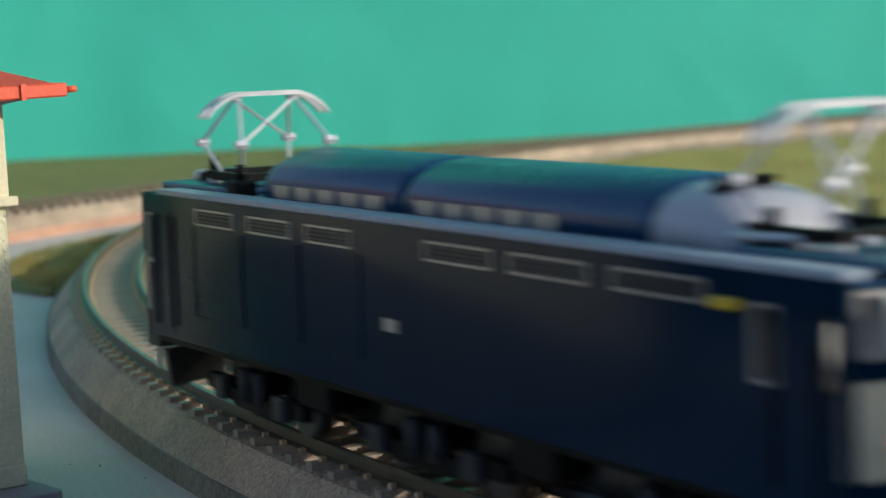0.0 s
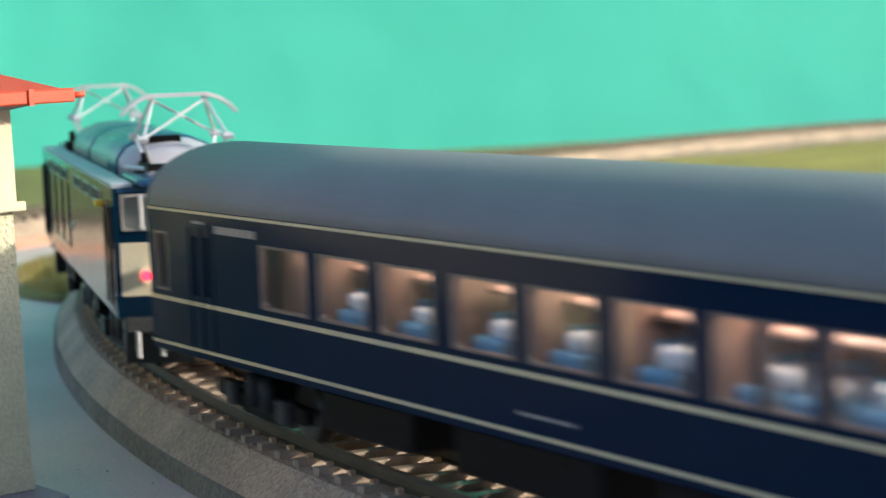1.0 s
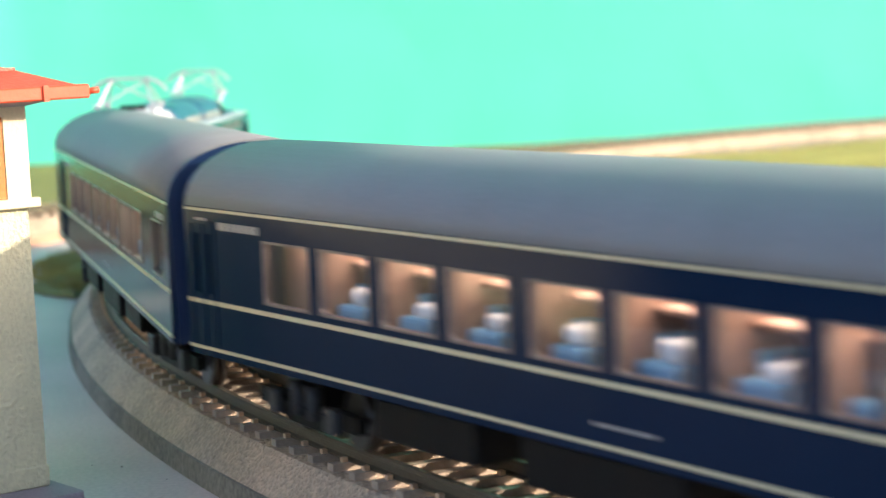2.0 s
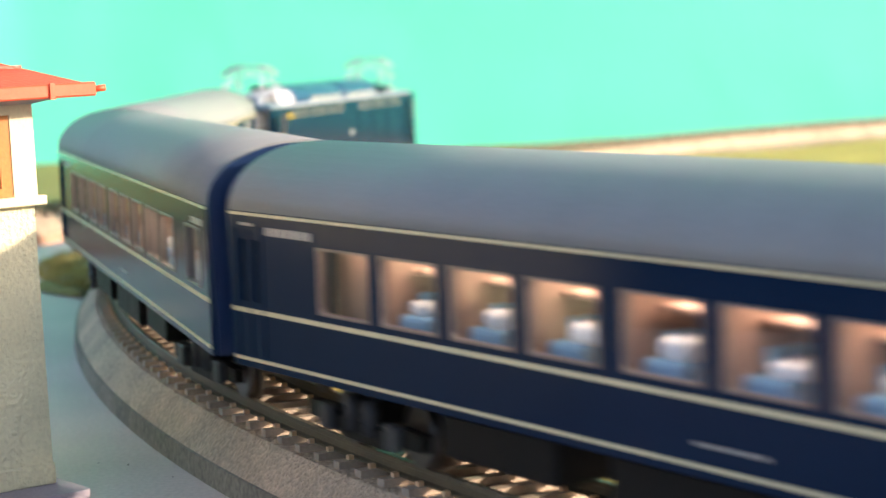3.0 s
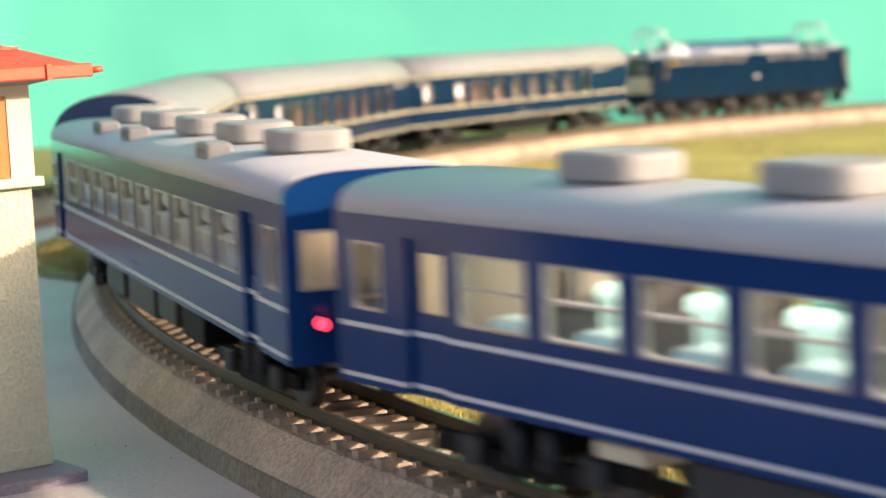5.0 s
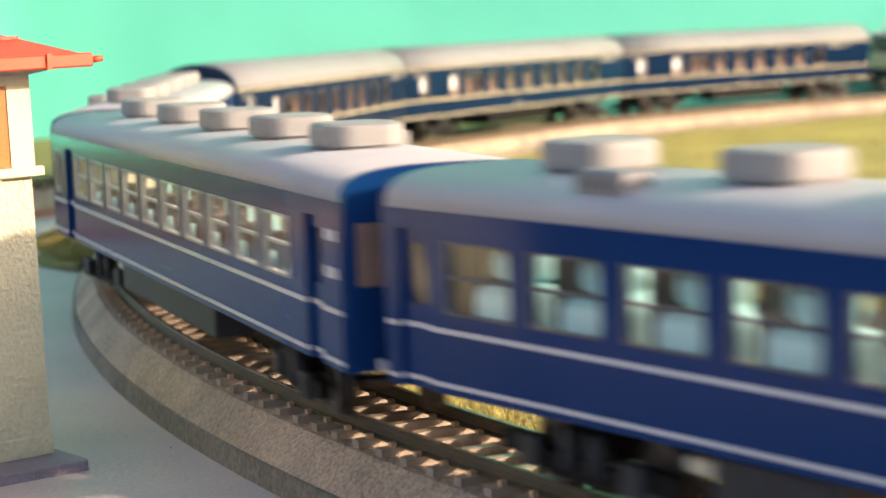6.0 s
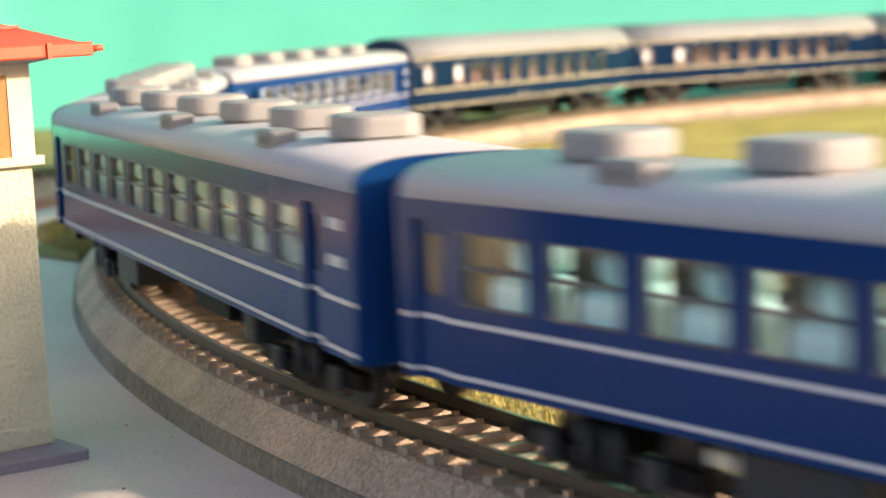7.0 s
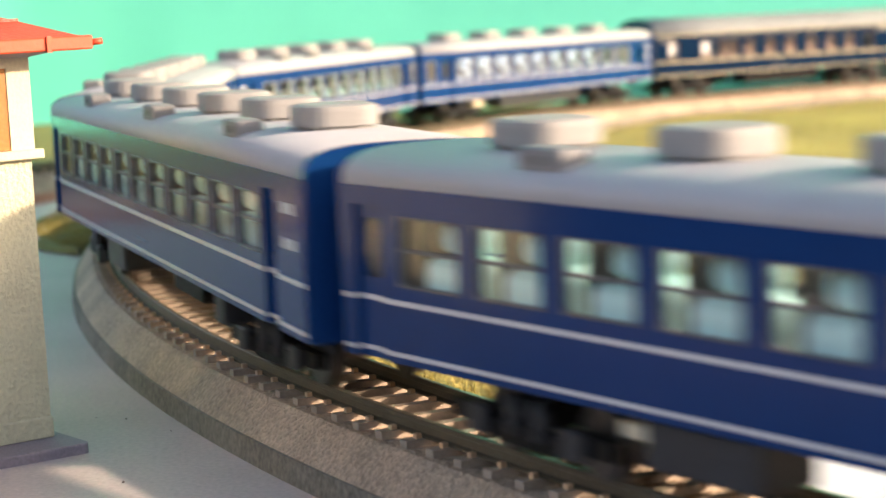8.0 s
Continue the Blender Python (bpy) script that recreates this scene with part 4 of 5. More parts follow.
def locomotive():
    L, zb, zc = 0.2100, 0.0125, 0.0400
    hw = 0.0176
    loco = new("electric_locomotive")
    X = lambda u: L / 2 - 1.04 * u
    cabwin = [(0.0050, 0.0078), (0.0114, 0.0154), (0.1828, 0.1874), (0.1935, 0.1972)]
    for sg in (-1, 1):
        part("side_wall", side_wall(sg, L - 0.006, zb, zc, [(1.04 * a - 0.003, 1.04 * b - 0.003) for a, b in cabwin], 0.0268, 0.0362, hw=hw), M_LOCO, loco, "dark blue glossy body side")
        for a, b in cabwin:
            window(loco, sg, X(b), X(a), 0.0268, 0.0362, M_SILVER if a not in (0.0114, 0.1935) else M_LOCO, 0.0006, hw=hw)
        y0, y1 = sorted((sg * hw, sg * (hw + 0.00025)))
        for a, b in ((0.0279, 0.0440), (0.0496, 0.0658), (0.0714, 0.0871), (0.1092, 0.1278), (0.1320, 0.1507), (0.1557, 0.1745)):
            # louvre: a frame with slats
            bm = bmesh.new()
            for z in (0.0352, 0.0379):
                box(bm, X(b), X(a), y0, y1, z, z + 0.00035)
            for x in (X(a) - 0.00035, X(b)):
                box(bm, x, x + 0.00035, y0, y1, 0.0352, 0.0382)
            lv = part("louvre", bm, M_SILVER, loco, "worn louvre grille")
            bm = bmesh.new()
            for k in range(3):
                box(bm, X(b) + 0.0004, X(a) - 0.0004, y0 + sg * 0.00002, y1 - sg * 0.0001, 0.0358 + k * 0.0007, 0.0362 + k * 0.0007)
            part("slat", bm, M_GREYBOX, lv)
        for a, b in ((0.0265, 0.0468), (0.0468, 0.0686), (0.0686, 0.0890)):
            bm = bmesh.new()
            for x in (X(a), X(b)):
                box(bm, x - 0.0002, x + 0.0002, y0, y1, 0.0180, 0.0345)
            box(bm, X(b), X(a), y0, y1, 0.0178, 0.0181)
            part("panel_seam", bm, M_LOCO, loco)
        for u in (0.0130, 0.1905):
            bm = bmesh.new()
            for x in (X(u) - 0.0038, X(u) + 0.0038):
                rod(bm, (x, sg * (hw + 0.0006), 0.0150), (x, sg * (hw + 0.0006), 0.0360), 0.0003, 6)
            part("grab_rail", bm, M_BLACK, loco)
            bm = one(X(u) - 0.0030, X(u) + 0.0030, y0, y1 - sg * 0.0001, 0.0136, 0.0375)
            part("cab_door", bm, M_LOCO, loco)
        part("marker", one(X(0.1815), X(0.1770), min(sg * hw, sg * (hw + 0.0018)), max(sg * hw, sg * (hw + 0.0018)), 0.0352, 0.0366, 0.0003, 1), M_YELLOW, loco, "small yellow marker")
        part("number_plate", one(X(0.1005), X(0.0965), y0, y1, 0.0232, 0.0252), M_SILVER, loco, "small worn metal plate")
        # pale walkway strip along the roof edge
        y0, y1 = sorted((sg * (hw + 0.0003), sg * (hw - 0.0045)))
        part("walkway", one(-L / 2 + 0.0035, L / 2 - 0.012, y0, y1, 0.0400, 0.0411, 0.0002, 1), M_WALKWAY, loco, "pale blue-grey roof edge strip")
    # cab faces
    for d in (-1, 1):
        bm = bmesh.new()
        xo, xi = d * L / 2, d * (L / 2 - 0.0032)
        def slab(ya, yb, z0, z1, lean=0.0):
            if ya < 0 < yb:
                slab(ya, 0, z0, z1)
                slab(0, yb, z0, z1)
                return
            fx = lambda y, z: xo - d * (max(0.0, z - 0.0290) * 0.12 + max(0.0, abs(y) - 0.0050) * 0.28)
            back = xi - d * 0.002
            loft(bm, [[(fx(ya, z0), ya, z0), (fx(yb, z0), yb, z0), (fx(yb, z1), yb, z1), (fx(ya, z1), ya, z1)], [(back, ya, z0), (back, yb, z0), (back, yb, z1), (back, ya, z1)]])
        slab(-hw, hw, zb, 0.0172)
        slab(-hw, hw, 0.0285, 0.0310)
        slab(-hw, hw, 0.0387, 0.0402)
        for ya, yb in ((-hw, -0.0160), (-0.0012, 0.0012), (0.0160, hw)):
            slab(ya, yb, 0.0310, 0.0387)
        bmesh.ops.remove_doubles(bm, verts=bm.verts, dist=1e-6)
        bmesh.ops.recalc_face_normals(bm, faces=bm.faces)
        face = part("cab_face", bm, M_LOCO, loco, "dark blue cab front")
        for ya, yb in ((-hw, 0.0), (0.0, hw)):
            bm = bmesh.new()
            slab(ya, yb, 0.0172, 0.0285)
            bmesh.ops.recalc_face_normals(bm, faces=bm.faces)
            part("cream_panel", bm, M_CREAM, loco, "cream lower cab front")
        part("door_post", one(min(xo, xo + d * 0.0006), max(xo, xo + d * 0.0006), -0.0004, 0.0004, 0.0172, 0.0375), M_CREAM, face)
        for sy in (-1, 1):
            # the windscreen leans back and follows the swept face
            bm = bmesh.new()
            fx = lambda y, z, q: xo - d * (max(0.0, z - 0.0290) * 0.12 + max(0.0, abs(y) - 0.0050) * 0.28 + q)
            o, i = corners(0.0012, 0.0160, 0.0310, 0.0387, 0.0002), corners(0.0018, 0.0154, 0.0316, 0.0381, 0.0009)
            loft(bm, [[(fx(y, z, q), sy * y, z) for y, z in ring] for ring, q in ((o, 0.0012), (o, -0.0003), (i, -0.0003), (i, 0.0012))], caps=False)
            bmesh.ops.recalc_face_normals(bm, faces=bm.faces)
            f = part("windscreen", bm, M_SILVER, face)
            bm = bmesh.new()
            loft(bm, [[(fx(y, z, q), sy * y, z) for y, z in ((0.0014, 0.0312), (0.0050, 0.0312), (0.0158, 0.0312), (0.0158, 0.0385), (0.0050, 0.0385), (0.0014, 0.0385))] for q in (0.0008, 0.0006)])
            bmesh.ops.recalc_face_normals(bm, faces=bm.faces)
            g = part("pane", bm, M_GLASS, f)
            g.visible_shadow = False
            part("wiper_post", rod(bmesh.new(), (fx(0.0118, 0.0312, -0.0002), sy * 0.0118, 0.0312), (fx(0.0118, 0.0385, -0.0002), sy * 0.0118, 0.0385), 0.0004, 6), M_STRIPE, f)
            yb = sorted((sy * 0.0010, sy * 0.0150))
            xb = sorted((xi - d * 0.0060, xi - d * 0.0064))
            part("cab_panel", one(*xb, *yb, 0.0290, 0.0385), M_CURTAIN, face, "pale cab interior panel")
        for y in (-0.0115, 0.0115):
            bm = bmesh.new()
            rod(bm, (xo - d * 0.0025, y, 0.0216), (xo - d * 0.0008, y, 0.0216), 0.0018, 16)
            h = part("tail_lamp", bm, M_CREAM, face)
            bm = bmesh.new()
            rod(bm, (xo - d * 0.0008, y, 0.0216), (xo - d * 0.0003, y, 0.0216), 0.0010, 16)
            part("lens", bm, M_RED if d < 0 < y else M_LINEN, h, "round lamp lens")
        bm = bmesh.new()
        for y in (-0.0038, 0.0038):
            rod(bm, (xo - d * 0.004, y, 0.0422), (xo - d * 0.0005, y, 0.0420), 0.0016, 12)
        part("head_lamp", bm, M_STRIPE, loco, "twin head lamps on the cab roof")
        # snow plough and pilot
        bm = bmesh.new()
        box(bm, min(xo - d * 0.006, xo), max(xo - d * 0.006, xo), -0.0165, 0.0165, 0.0095, 0.0128, 0.0004, 1)
        for y in (-1, 1):
            loft(bm, [[(xo - d * 0.002, y * 0.002, 0.0022), (xo - d * 0.001, y * 0.002, 0.0092), (xo - d * 0.003, y * 0.002, 0.0092), (xo - d * 0.004, y * 0.002, 0.0022)], [(xo - d * 0.008, y * 0.0158, 0.0022), (xo - d * 0.006, y * 0.0158, 0.0092), (xo - d * 0.008, y * 0.0158, 0.0092), (xo - d * 0.010, y * 0.0158, 0.0022)]])
        bmesh.ops.recalc_face_normals(bm, faces=bm.faces)
        part("snow_plough", bm, M_GREYBOX, loco)
        bm = bmesh.new()
        for y in (-0.014, -0.009, 0.009, 0.014):
            rod(bm, (xo + d * 0.0006, y, 0.0045), (xo + d * 0.0006, y, 0.0100), 0.0006, 6)
        part("brake_hose", bm, M_STRIPE, loco, "pale brake hoses")
        coupler(loco, xo, d)
        # rain hood over the windscreens
        part("cab_roof", one(min(xo - d * 0.030, xo - d * 0.0012), max(xo - d * 0.030, xo - d * 0.0012), -hw + 0.0050, hw - 0.0050, 0.0402, 0.0418, 0.0006, 2), M_LOCOROOF, loco)
    part("roof_deck", one(-L / 2 + 0.003, L / 2 - 0.003, -hw + 0.001, hw - 0.001, 0.0392, 0.0401), M_LOCOROOF, loco, "blue roof deck")
    part("floor", one(-L / 2 + 0.003, L / 2 - 0.003, -hw + 0.0013, hw - 0.0013, 0.0110, 0.0128), M_BLACK, loco)
    part("underframe", one(-0.088, 0.088, -0.0062, 0.0062, 0.0035, 0.0110), M_BLACK, loco, "black underframe between the bogies")
    part("machine_room", one(-L / 2 + 0.030, L / 2 - 0.030, -hw + 0.0035, hw - 0.0035, 0.0128, 0.0390), M_GREYBOX, loco)
    # raised roof hoods with their own small windows
    for a, b in ((0.0450, 0.0925), (0.0935, 0.1560)):
        bm = bmesh.new()
        prof = [(-0.0118, 0.0401), (-0.0116, 0.0440), (-0.0098, 0.0468), (-0.0055, 0.0487), (0, 0.0492), (0.0055, 0.0487), (0.0098, 0.0468), (0.0116, 0.0440), (0.0118, 0.0401)]
        secs = [(X(b), 0.90), (X(b) + 0.002, 1.0), (X(a) - 0.002, 1.0), (X(a), 0.90)]
        loft(bm, [[(x, y, 0.0401 + (z - 0.0401) * k) for y, z in prof] for x, k in secs], smooth=True)
        hood = part("roof_hood", bm, M_LOCOROOF, loco, "raised teal-blue roof hood")
        for sg in (-1, 1):
            k = 5 if a < 0.1 else 2
            for j in range(k):
                u = a + (0.0040 if k == 5 else 0.0020) + j * (0.0080 if k == 5 else 0.0123)
                w = 0.0058 if k == 5 else 0.0112
                y0, y1 = sorted((sg * 0.01165, sg * 0.01195))
                part("hood_window", one(X(u + w), X(u), y0, y1, 0.0410, 0.0432), M_SILVER, hood, "small pale hood window")
            if k == 2:
                for j in range(4):
                    z = 0.0411 + j * 0.0006
                    part("hood_slat", one(X(0.1530), X(0.1230), y0, y1, z, z + 0.0003), M_BLACK, hood)
    # pale rounded vault that closes the hood at its end
    bm = bmesh.new()
    prof = [(-0.0116, 0.0401), (-0.0113, 0.0438), (-0.0094, 0.0464), (-0.0052, 0.0482), (0, 0.0486), (0.0052, 0.0482), (0.0094, 0.0464), (0.0113, 0.0438), (0.0116, 0.0401)]
    secs = [(0.1735, 0.30, 0.80), (0.1722, 0.52, 0.88), (0.1695, 0.74, 0.95), (0.1650, 0.91, 0.99), (0.1600, 0.98, 1.0), (0.1561, 1.0, 1.0)]
    loft(bm, [[(X(u), y * w, 0.0401 + (z - 0.0401) * k) for y, z in prof] for u, k, w in secs], smooth=True)
    part("hood_end", bm, M_VAULT, loco, "pale grey rounded hood end")
    bm = bmesh.new()
    loft(bm, [[(X(u) + q, y, z) for q, y, z in ((-0.0012, -0.004, 0.0402), (-0.0012, 0.008, 0.0402), (0.0012, 0.008, 0.0402), (0.0012, -0.004, 0.0402))] for u in (0.1600,)] + [[(X(0.1640) + q, y, 0.0493) for q, y in ((-0.0012, -0.002), (-0.0012, 0.006), (0.0012, 0.006), (0.0012, -0.002))]])
    part("arc_horn", bm, M_BLACK, loco)
    for x in (0.0815, -0.0815):
        pantograph(loco, x)
    # switch gear on the roof: dark boxes with a bushing, a grey cylinder and silver conductor rods
    for u, y in ((0.034, 0.011), (0.040, -0.010), (0.1752, 0.0075), (0.1752, -0.0085), (0.0075, 0.004)):
        bm = bmesh.new()
        box(bm, X(u) - 0.0026, X(u) + 0.0026, y - 0.0022, y + 0.0022, 0.0402, 0.0434, 0.0006, 2)
        rod(bm, (X(u), y, 0.0434), (X(u), y, 0.0462), 0.0009, 8)
        part("roof_equipment", bm, M_BLACK, loco, "dark roof switch gear")
    bm = rod(bmesh.new(), (X(0.1905), -0.0085, 0.0402), (X(0.1905), -0.0085, 0.0450), 0.0021, 16)
    part("air_tank", bm, M_WALKWAY, loco, "grey roof cylinder")
    for y in (-0.0115, 0.0115):
        part("conductor", rod(bmesh.new(), (X(0.1720), y, 0.0428), (X(0.1900), y * 0.4, 0.0428), 0.0006, 8), M_PANTO, loco, "bright roof conductor rod")
    for u in (0.0060, 0.1965):
        bm = rod(bmesh.new(), (X(u), 0.0, 0.0418), (X(u), 0.0, 0.0438), 0.0022, 14, 0.0016)
        part("whistle_cover", bm, M_LOCOROOF, loco)
    for x, ax in ((0.062, (-0.0148, 0.0148)), (0.0, (-0.0148, 0.0148)), (-0.062, (-0.0148, 0.0148))):
        b = bogie(loco, x, -math.degrees(math.asin(x / R)), ax, 0.0064)
        b.matrix_basis = Matrix.Translation((0, 0, -LIFT)) @ b.matrix_basis
    underfloor(loco, [(0.028, 0.040, 0.008, 0.0160, 0.0062, False), (-0.040, -0.028, 0.008, 0.0160, 0.0062, False)])
    return tagged(loco, "dark blue model electric locomotive with two raised pantographs", "locomotive")


def pantograph(parent, x):
    """A raised diamond pantograph."""
    bm = bmesh.new()
    box(bm, x - 0.009, x + 0.009, -0.0085, -0.0065, 0.0425, 0.0440)
    box(bm, x - 0.009, x + 0.009, 0.0065, 0.0085, 0.0425, 0.0440)
    for dx in (-0.0085, 0.0085):
        box(bm, x + dx - 0.001, x + dx + 0.001, -0.0085, 0.0085, 0.0428, 0.0442)
    base = part("pantograph_base", bm, M_BLACK, parent, "black pantograph base frame")
    bm = bmesh.new()
    for dx in (-0.008, 0.008):
        for y in (-0.0075, 0.0075):
            rod(bm, (x + dx, y, 0.0401), (x + dx, y, 0.0428), 0.0012, 10)
    part("insulator", bm, M_STRIPE, base, "pale ribbed insulators")
    r = 0.00034
    rods = []
    for sx in (-1, 1):
        for sy in (-1, 1):
            rods.append(((x + sx * 0.005, sy * 0.0072, 0.0440), (x + sx * 0.0088, sy * 0.0092, 0.0496), r))
            rods.append(((x + sx * 0.0088, sy * 0.0092, 0.0496), (x + sx * 0.0012, sy * 0.0058, 0.0578), r))
            rods.append(((x + sx * 0.0088, sy * 0.0092 - 0.0011, 0.0496), (x + sx * 0.0088, sy * 0.0092 + 0.0011, 0.0496), 0.0009))
        rods.append(((x + sx * 0.0088, -sx * 0.0092, 0.0496), (x + sx * 0.0012, sx * 0.0058, 0.0578), r * 0.9))
    for p0, p1, rad in rods:
        part("pantograph_arm", rod(bmesh.new(), p0, p1, rad, 6), M_PANTO, base, "thin silver pantograph arm")
    bm = bmesh.new()
    for sx in (-1, 1):
        pts = [(-0.0127, 0.0546), (-0.0112, 0.0562), (-0.0090, 0.0577), (-0.0064, 0.0586), (0.0064, 0.0586), (0.0090, 0.0577), (0.0112, 0.0562), (0.0127, 0.0546)]
        loft(bm, [[(x + sx * 0.0016 - 0.0007, y, z - 0.0003), (x + sx * 0.0016 + 0.0007, y, z - 0.0003), (x + sx * 0.0016 + 0.0007, y, z + 0.0005), (x + sx * 0.0016 - 0.0007, y, z + 0.0005)] for y, z in pts])
    rod(bm, (x - 0.0016, -0.006, 0.0580), (x + 0.0016, -0.006, 0.0580), 0.0006, 6)
    rod(bm, (x - 0.0016, 0.006, 0.0580), (x + 0.0016, 0.006, 0.0580), 0.0006, 6)
    part("contact_strip", bm, M_PANTO, parent, "silver contact strips with bent horns")


# ---- the hut ----
def hut():
    """A signal hut; its own x runs along the wall that is seen, its origin at that wall's corner."""
    h = new("signal_hut")
    h.matrix_basis = Matrix.Translation((-0.0762, 0.3846, 0.0)) @ Matrix.Rotation(radians(-0.9), 4, "Y") @ Matrix.Rotation(radians(38), 4, "Z")
    D, Wd = 0.075, 0.085
    a, b = -0.034, -0.0042                     # window opening along the wall
    part("plinth", one(-Wd - 0.0004, 0.0004, -0.0004, D, 0.0020, 0.0062, 0.0003, 1), M_HUT, h, "cream rendered plinth")
    # walls, thick, with the window opening going through
    bm = bmesh.new()
    box(bm, -Wd, 0, 0, 0.002, 0.0062, 0.0560)
    box(bm, -Wd, a, 0, 0.002, 0.0560, 0.0765)
    box(bm, b, 0, 0, 0.002, 0.0560, 0.0765)
    box(bm, a, b, 0, 0.002, 0.0730, 0.0765)
    bmesh.ops.remove_doubles(bm, verts=bm.verts, dist=1e-6)
    part("wall", bm, M_HUT, h, "rough cream rendered wall")
    for b4 in ((-0.002, 0, 0.002, D), (-Wd, -Wd + 0.002, 0.002, D), (-Wd, 0, D, D + 0.002)):
        part("wall", one(*b4, 0.0062, 0.0765), M_HUT, h, "rough cream rendered wall")
    part("sill", one(-Wd, 0.0019, -0.0019, 0.0, 0.0556, 0.0574, 0.0002, 1), M_TRIM, h, "cream sill band")
    for x0, x1 in ((-0.0042, 0.0006), (-0.0385, -0.034)):
        part("corner_board", one(x0, x1, -0.0006, 0.0, 0.0574, 0.0750), M_TRIM, h, "cream corner board")
    part("lintel", one(-0.034, -0.0042, -0.0006, 0.0, 0.0728, 0.0750), M_TRIM, h, "cream board over the window")
    bm = bmesh.new()
    for x0, x1, z0, z1 in ((-0.0066, -0.0043, 0.0575, 0.0728), (-0.034, -0.0317, 0.0575, 0.0728), (-0.0317, -0.0066, 0.0575, 0.0592), (-0.0317, -0.0066, 0.0712, 0.0728), (-0.0200, -0.0186, 0.0592, 0.0712)):
        box(bm, x0, x1, -0.0004, 0.0012, z0, z1)
    w = part("window", bm, M_FRAME, h, "orange-brown wooden window frame")
    g = part("pane", one(-0.0316, -0.0067, 0.0004, 0.0007, 0.0592, 0.0712), M_GLASS, w)
    part("inner_panel", one(-0.036, -0.0020, 0.0060, 0.0070, 0.0562, 0.0762), M_FRAME, h, "brown inside of the hut")
    # hipped roof with a gutter
    e = 0.0088
    x0, x1, y0, y1 = -Wd - e, e, -e, D + e
    bm = bmesh.new()
    ze, zt = 0.0778, 0.0960
    loft(bm, [[(x0, y0, ze), (x1, y0, ze), (x1, y1, ze), (x0, y1, ze)], [(x0 + 0.045, y0 + 0.050, zt), (x1 - 0.045, y0 + 0.050, zt), (x1 - 0.045, y1 - 0.050, zt), (x0 + 0.045, y1 - 0.050, zt)]])
    rf = part("roof", bm, M_TILE, h, "red hipped roof")
    bm = bmesh.new()
    n = 5
    for k in range(1, n):
        f = k / n
        box(bm, x0 + 0.045 * f, x1 - 0.045 * f, y0 + 0.050 * f - 0.0004, y0 + 0.050 * f + 0.0002, ze + (zt - ze) * f - 0.0001, ze + (zt - ze) * f + 0.0005)
    part("roof_course", bm, M_TILE, rf)
    bm = bmesh.new()
    box(bm, x0 - 0.0010, x1 + 0.0008, y0 - 0.0010, y0 + 0.0006, ze - 0.0022, ze + 0.0004, 0.0003, 1)
    box(bm, x1 - 0.0008, x1 + 0.0010, y0 + 0.0006, y1, ze - 0.0022, ze + 0.0004, 0.0003, 1)
    rod(bm, (x1 + 0.0006, y0, ze - 0.0010), (x1 + 0.0028, y0 - 0.0006, ze - 0.0008), 0.0006, 8)
    for k in range(6):
        x = x1 - 0.0085 - k * 0.016
        box(bm, x - 0.0005, x + 0.0005, y0 - 0.0014, y0 - 0.0009, ze - 0.0024, ze + 0.0006)
    part("gutter", bm, M_FASCIA, rf, "bright orange-red gutter edge")
    bm = bmesh.new()
    loft(bm, [[(x0, y0, ze - 0.0012), (x1, y0, ze - 0.0012), (x1, y1, ze - 0.0012), (x0, y1, ze - 0.0012)], [(-Wd, 0, 0.0745), (0, 0, 0.0745), (0, D, 0.0745), (-Wd, D, 0.0745)]])
    part("soffit", bm, M_SOFFIT, rf, "grey sloping soffit")
    tagged(h, "cream rendered model signal hut with a red roof", "hut")
    p = new("foot_plate")
    p.matrix_basis = pose(-0.0767, 0.3846, 0.0, 0, 0, 38)
    bm = bmesh.new()
    out = corners(-Wd - 0.004, 0.0030, -0.0105, D + 0.004, 0.0012, 3)
    loft(bm, [[(x, y, 0.0) for x, y in out], [(x, y, 0.0017) for x, y in out], [(x * 0.999, y * 0.985, 0.002) for x, y in out]])
    part("plate", bm, M_PLATE, p)
    tagged(p, "thin mauve-grey plate under the hut", "base plate")


def litter():
    """Specks of dust and flock on the board."""
    bm = bmesh.new()
    rng = np.random.default_rng(11)
    for _ in range(90):
        s, lat = rng.uniform(0.2, 0.62), 0.024 + 0.12 * rng.random()
        x, y, h = along(s, lat)
        r = rng.uniform(0.00015, 0.00045)
        a = rng.uniform(0, 3.14)
        pts = [(x + r * rng.uniform(0.5, 1.2) * math.cos(a + k), y + r * rng.uniform(0.5, 1.2) * math.sin(a + k)) for k in (0, 1.6, 3.1, 4.6)]
        loft(bm, [[(px, py, 0.0) for px, py in pts], [(x + (px - x) * 0.5, y + (py - y) * 0.5, r * 0.7) for px, py in pts]])
    tagged(part("dust_specks", bm, M_DUST), "dark dust specks on the grey board", "dust", kind="stuff")


setting()
lawn()
hut()
litter()
card()
tracks()

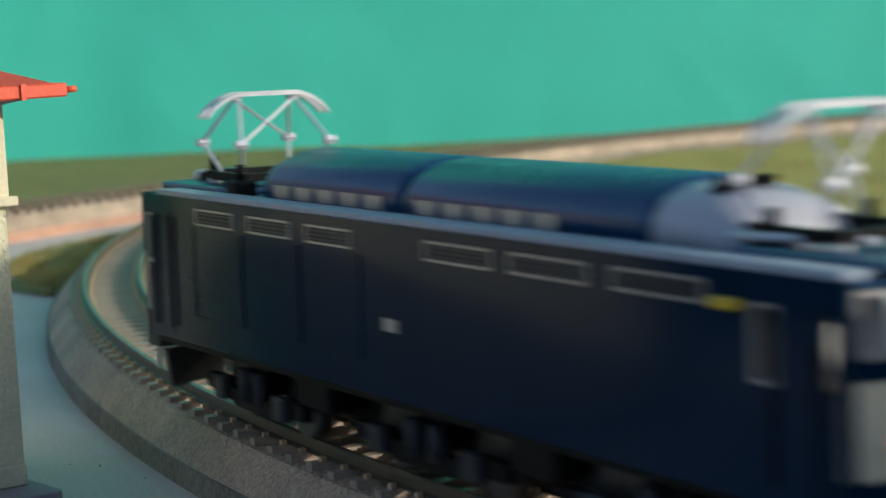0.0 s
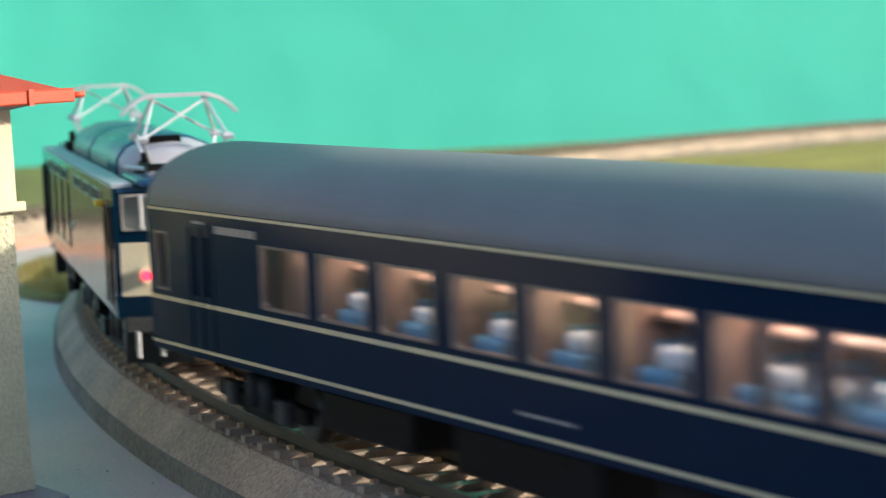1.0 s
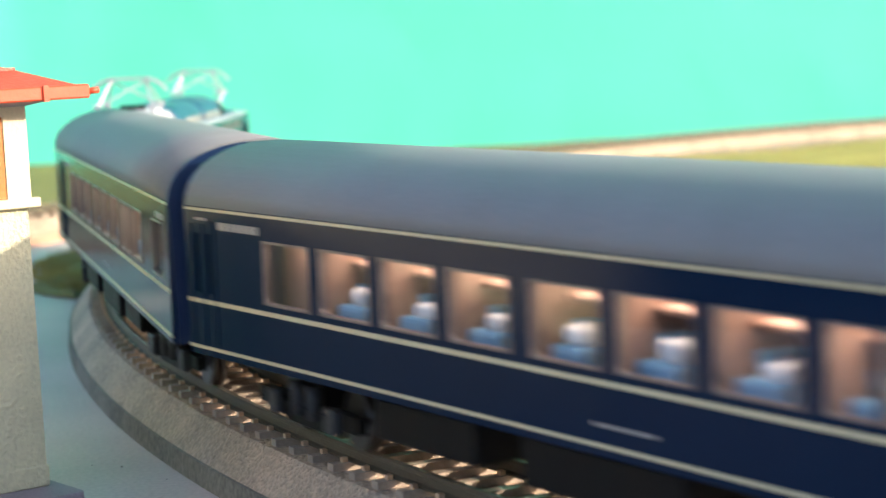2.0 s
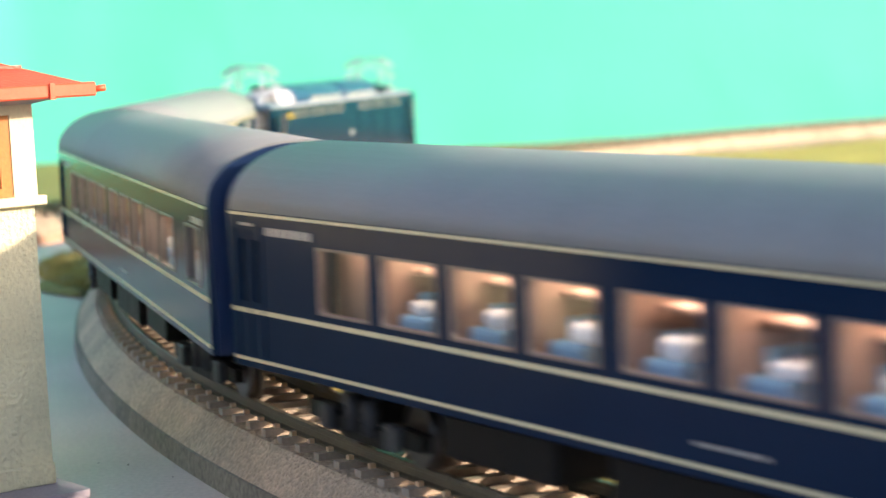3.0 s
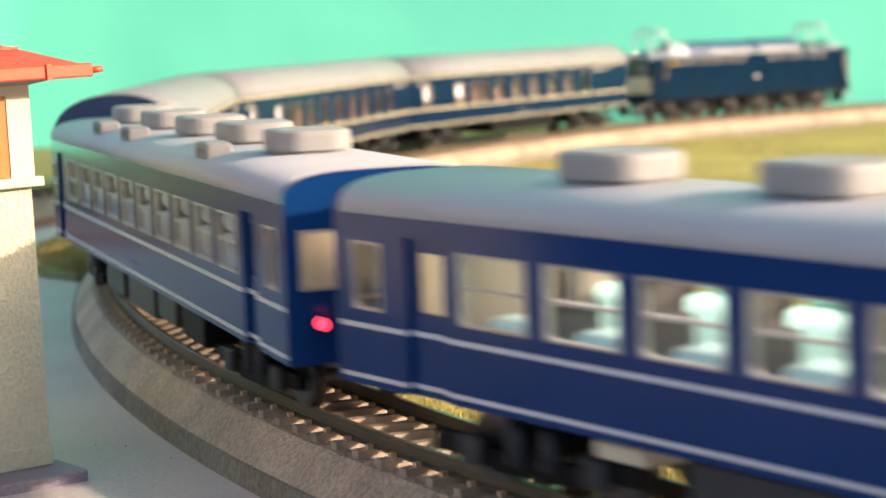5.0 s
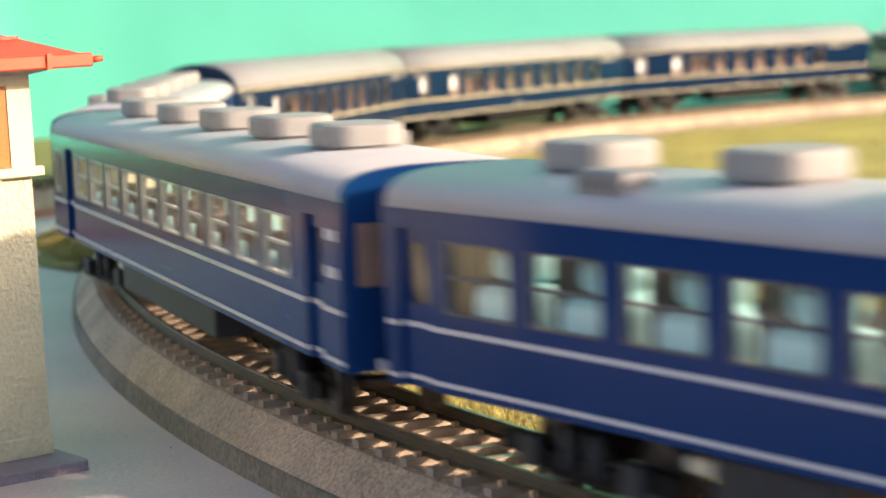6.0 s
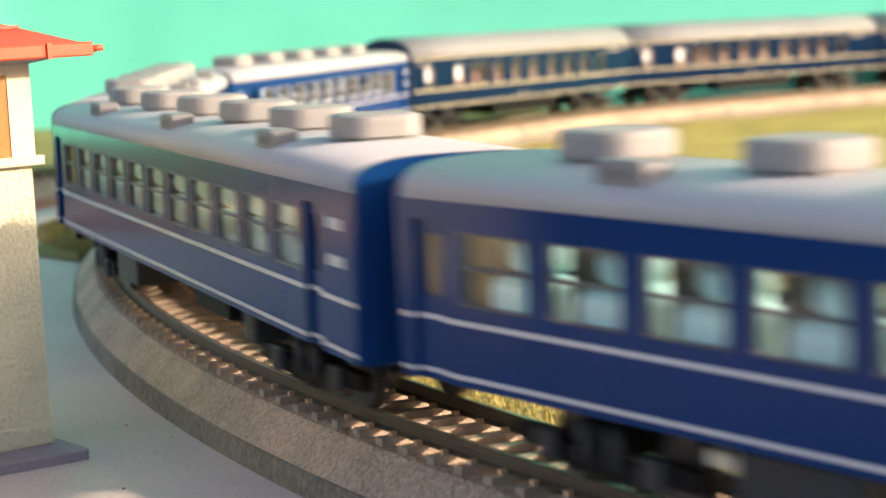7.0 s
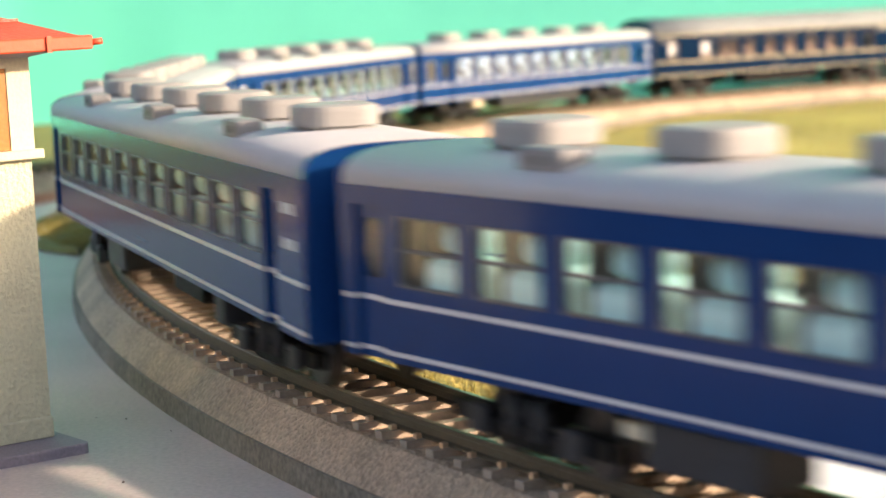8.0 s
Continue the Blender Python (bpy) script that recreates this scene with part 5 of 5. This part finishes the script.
# ---- the train ----
C20, C12, GAP = 0.2568, 0.2668, 0.0068
train = [(locomotive(), 0.1268, 0.062)]
first12, guard, second_guard = coach(), coach(True, M_COOLLITSEAT), coach(True)
s = 0.0
for k in range(3):
    car = sleeping_car(("front", "middle", "tail")[k])
    train.append((car, s - C20 / 2, 0.0876))
    s -= C20
for k in range(5):
    if k == 0:
        car = guard
        s -= 0.0030
    elif k == 1:
        car = second_guard
        s -= GAP
    elif k == 2:
        car = first12
    else:
        car = copy_thing(first12, Matrix.Identity(4))
    train.append((car, s - C12 / 2, 0.0878 if k != 1 else -0.0878))
    s -= C12

# seconds, and the way gone by the coupling behind the locomotive
WAY = [(0.0, 0.2415), (0.2, 0.2870), (0.62, 0.3820), (1.0, 0.4710), (1.5, 0.5930), (1.75, 0.6535), (2.8, 0.9025), (3.5, 1.0665), (4.5, 1.3100), (5.0, 1.4365), (6.3, 1.7650), (7.0, 1.9510), (7.5, 2.0933), (8.0, 2.2357)]


def gone(t):
    """The way gone at t seconds, smooth between the rows of WAY."""
    ts, ss = [a for a, b in WAY], [b for a, b in WAY]
    n = len(ts)
    m = [(ss[min(i + 1, n - 1)] - ss[max(i - 1, 0)]) / (ts[min(i + 1, n - 1)] - ts[max(i - 1, 0)]) for i in range(n)]
    i = max(0, min(n - 2, sum(q <= t for q in ts) - 1))
    h = ts[i + 1] - ts[i]
    u = (t - ts[i]) / h
    return (2 * u ** 3 - 3 * u * u + 1) * ss[i] + (u ** 3 - 2 * u * u + u) * h * m[i] + (3 * u * u - 2 * u ** 3) * ss[i + 1] + (u ** 3 - u * u) * h * m[i + 1]


def motions():
    for ob, off, hb in train:
        rows = []
        for i in range(41):
            t = i * 0.2
            mid = gone(t) + off
            a, b = Vector(along(mid + abs(hb))[:2]), Vector(along(mid - abs(hb))[:2])
            c, d = (a + b) / 2, (a - b)
            rows.append((t, pose(c.x, c.y, ZR + (LIFT if ob.name.startswith("electric") else 0.0), 0, 0, math.degrees(math.atan2(d.y, d.x)) + (180 if hb < 0 else 0))))
        walk(ob, rows)


motions()
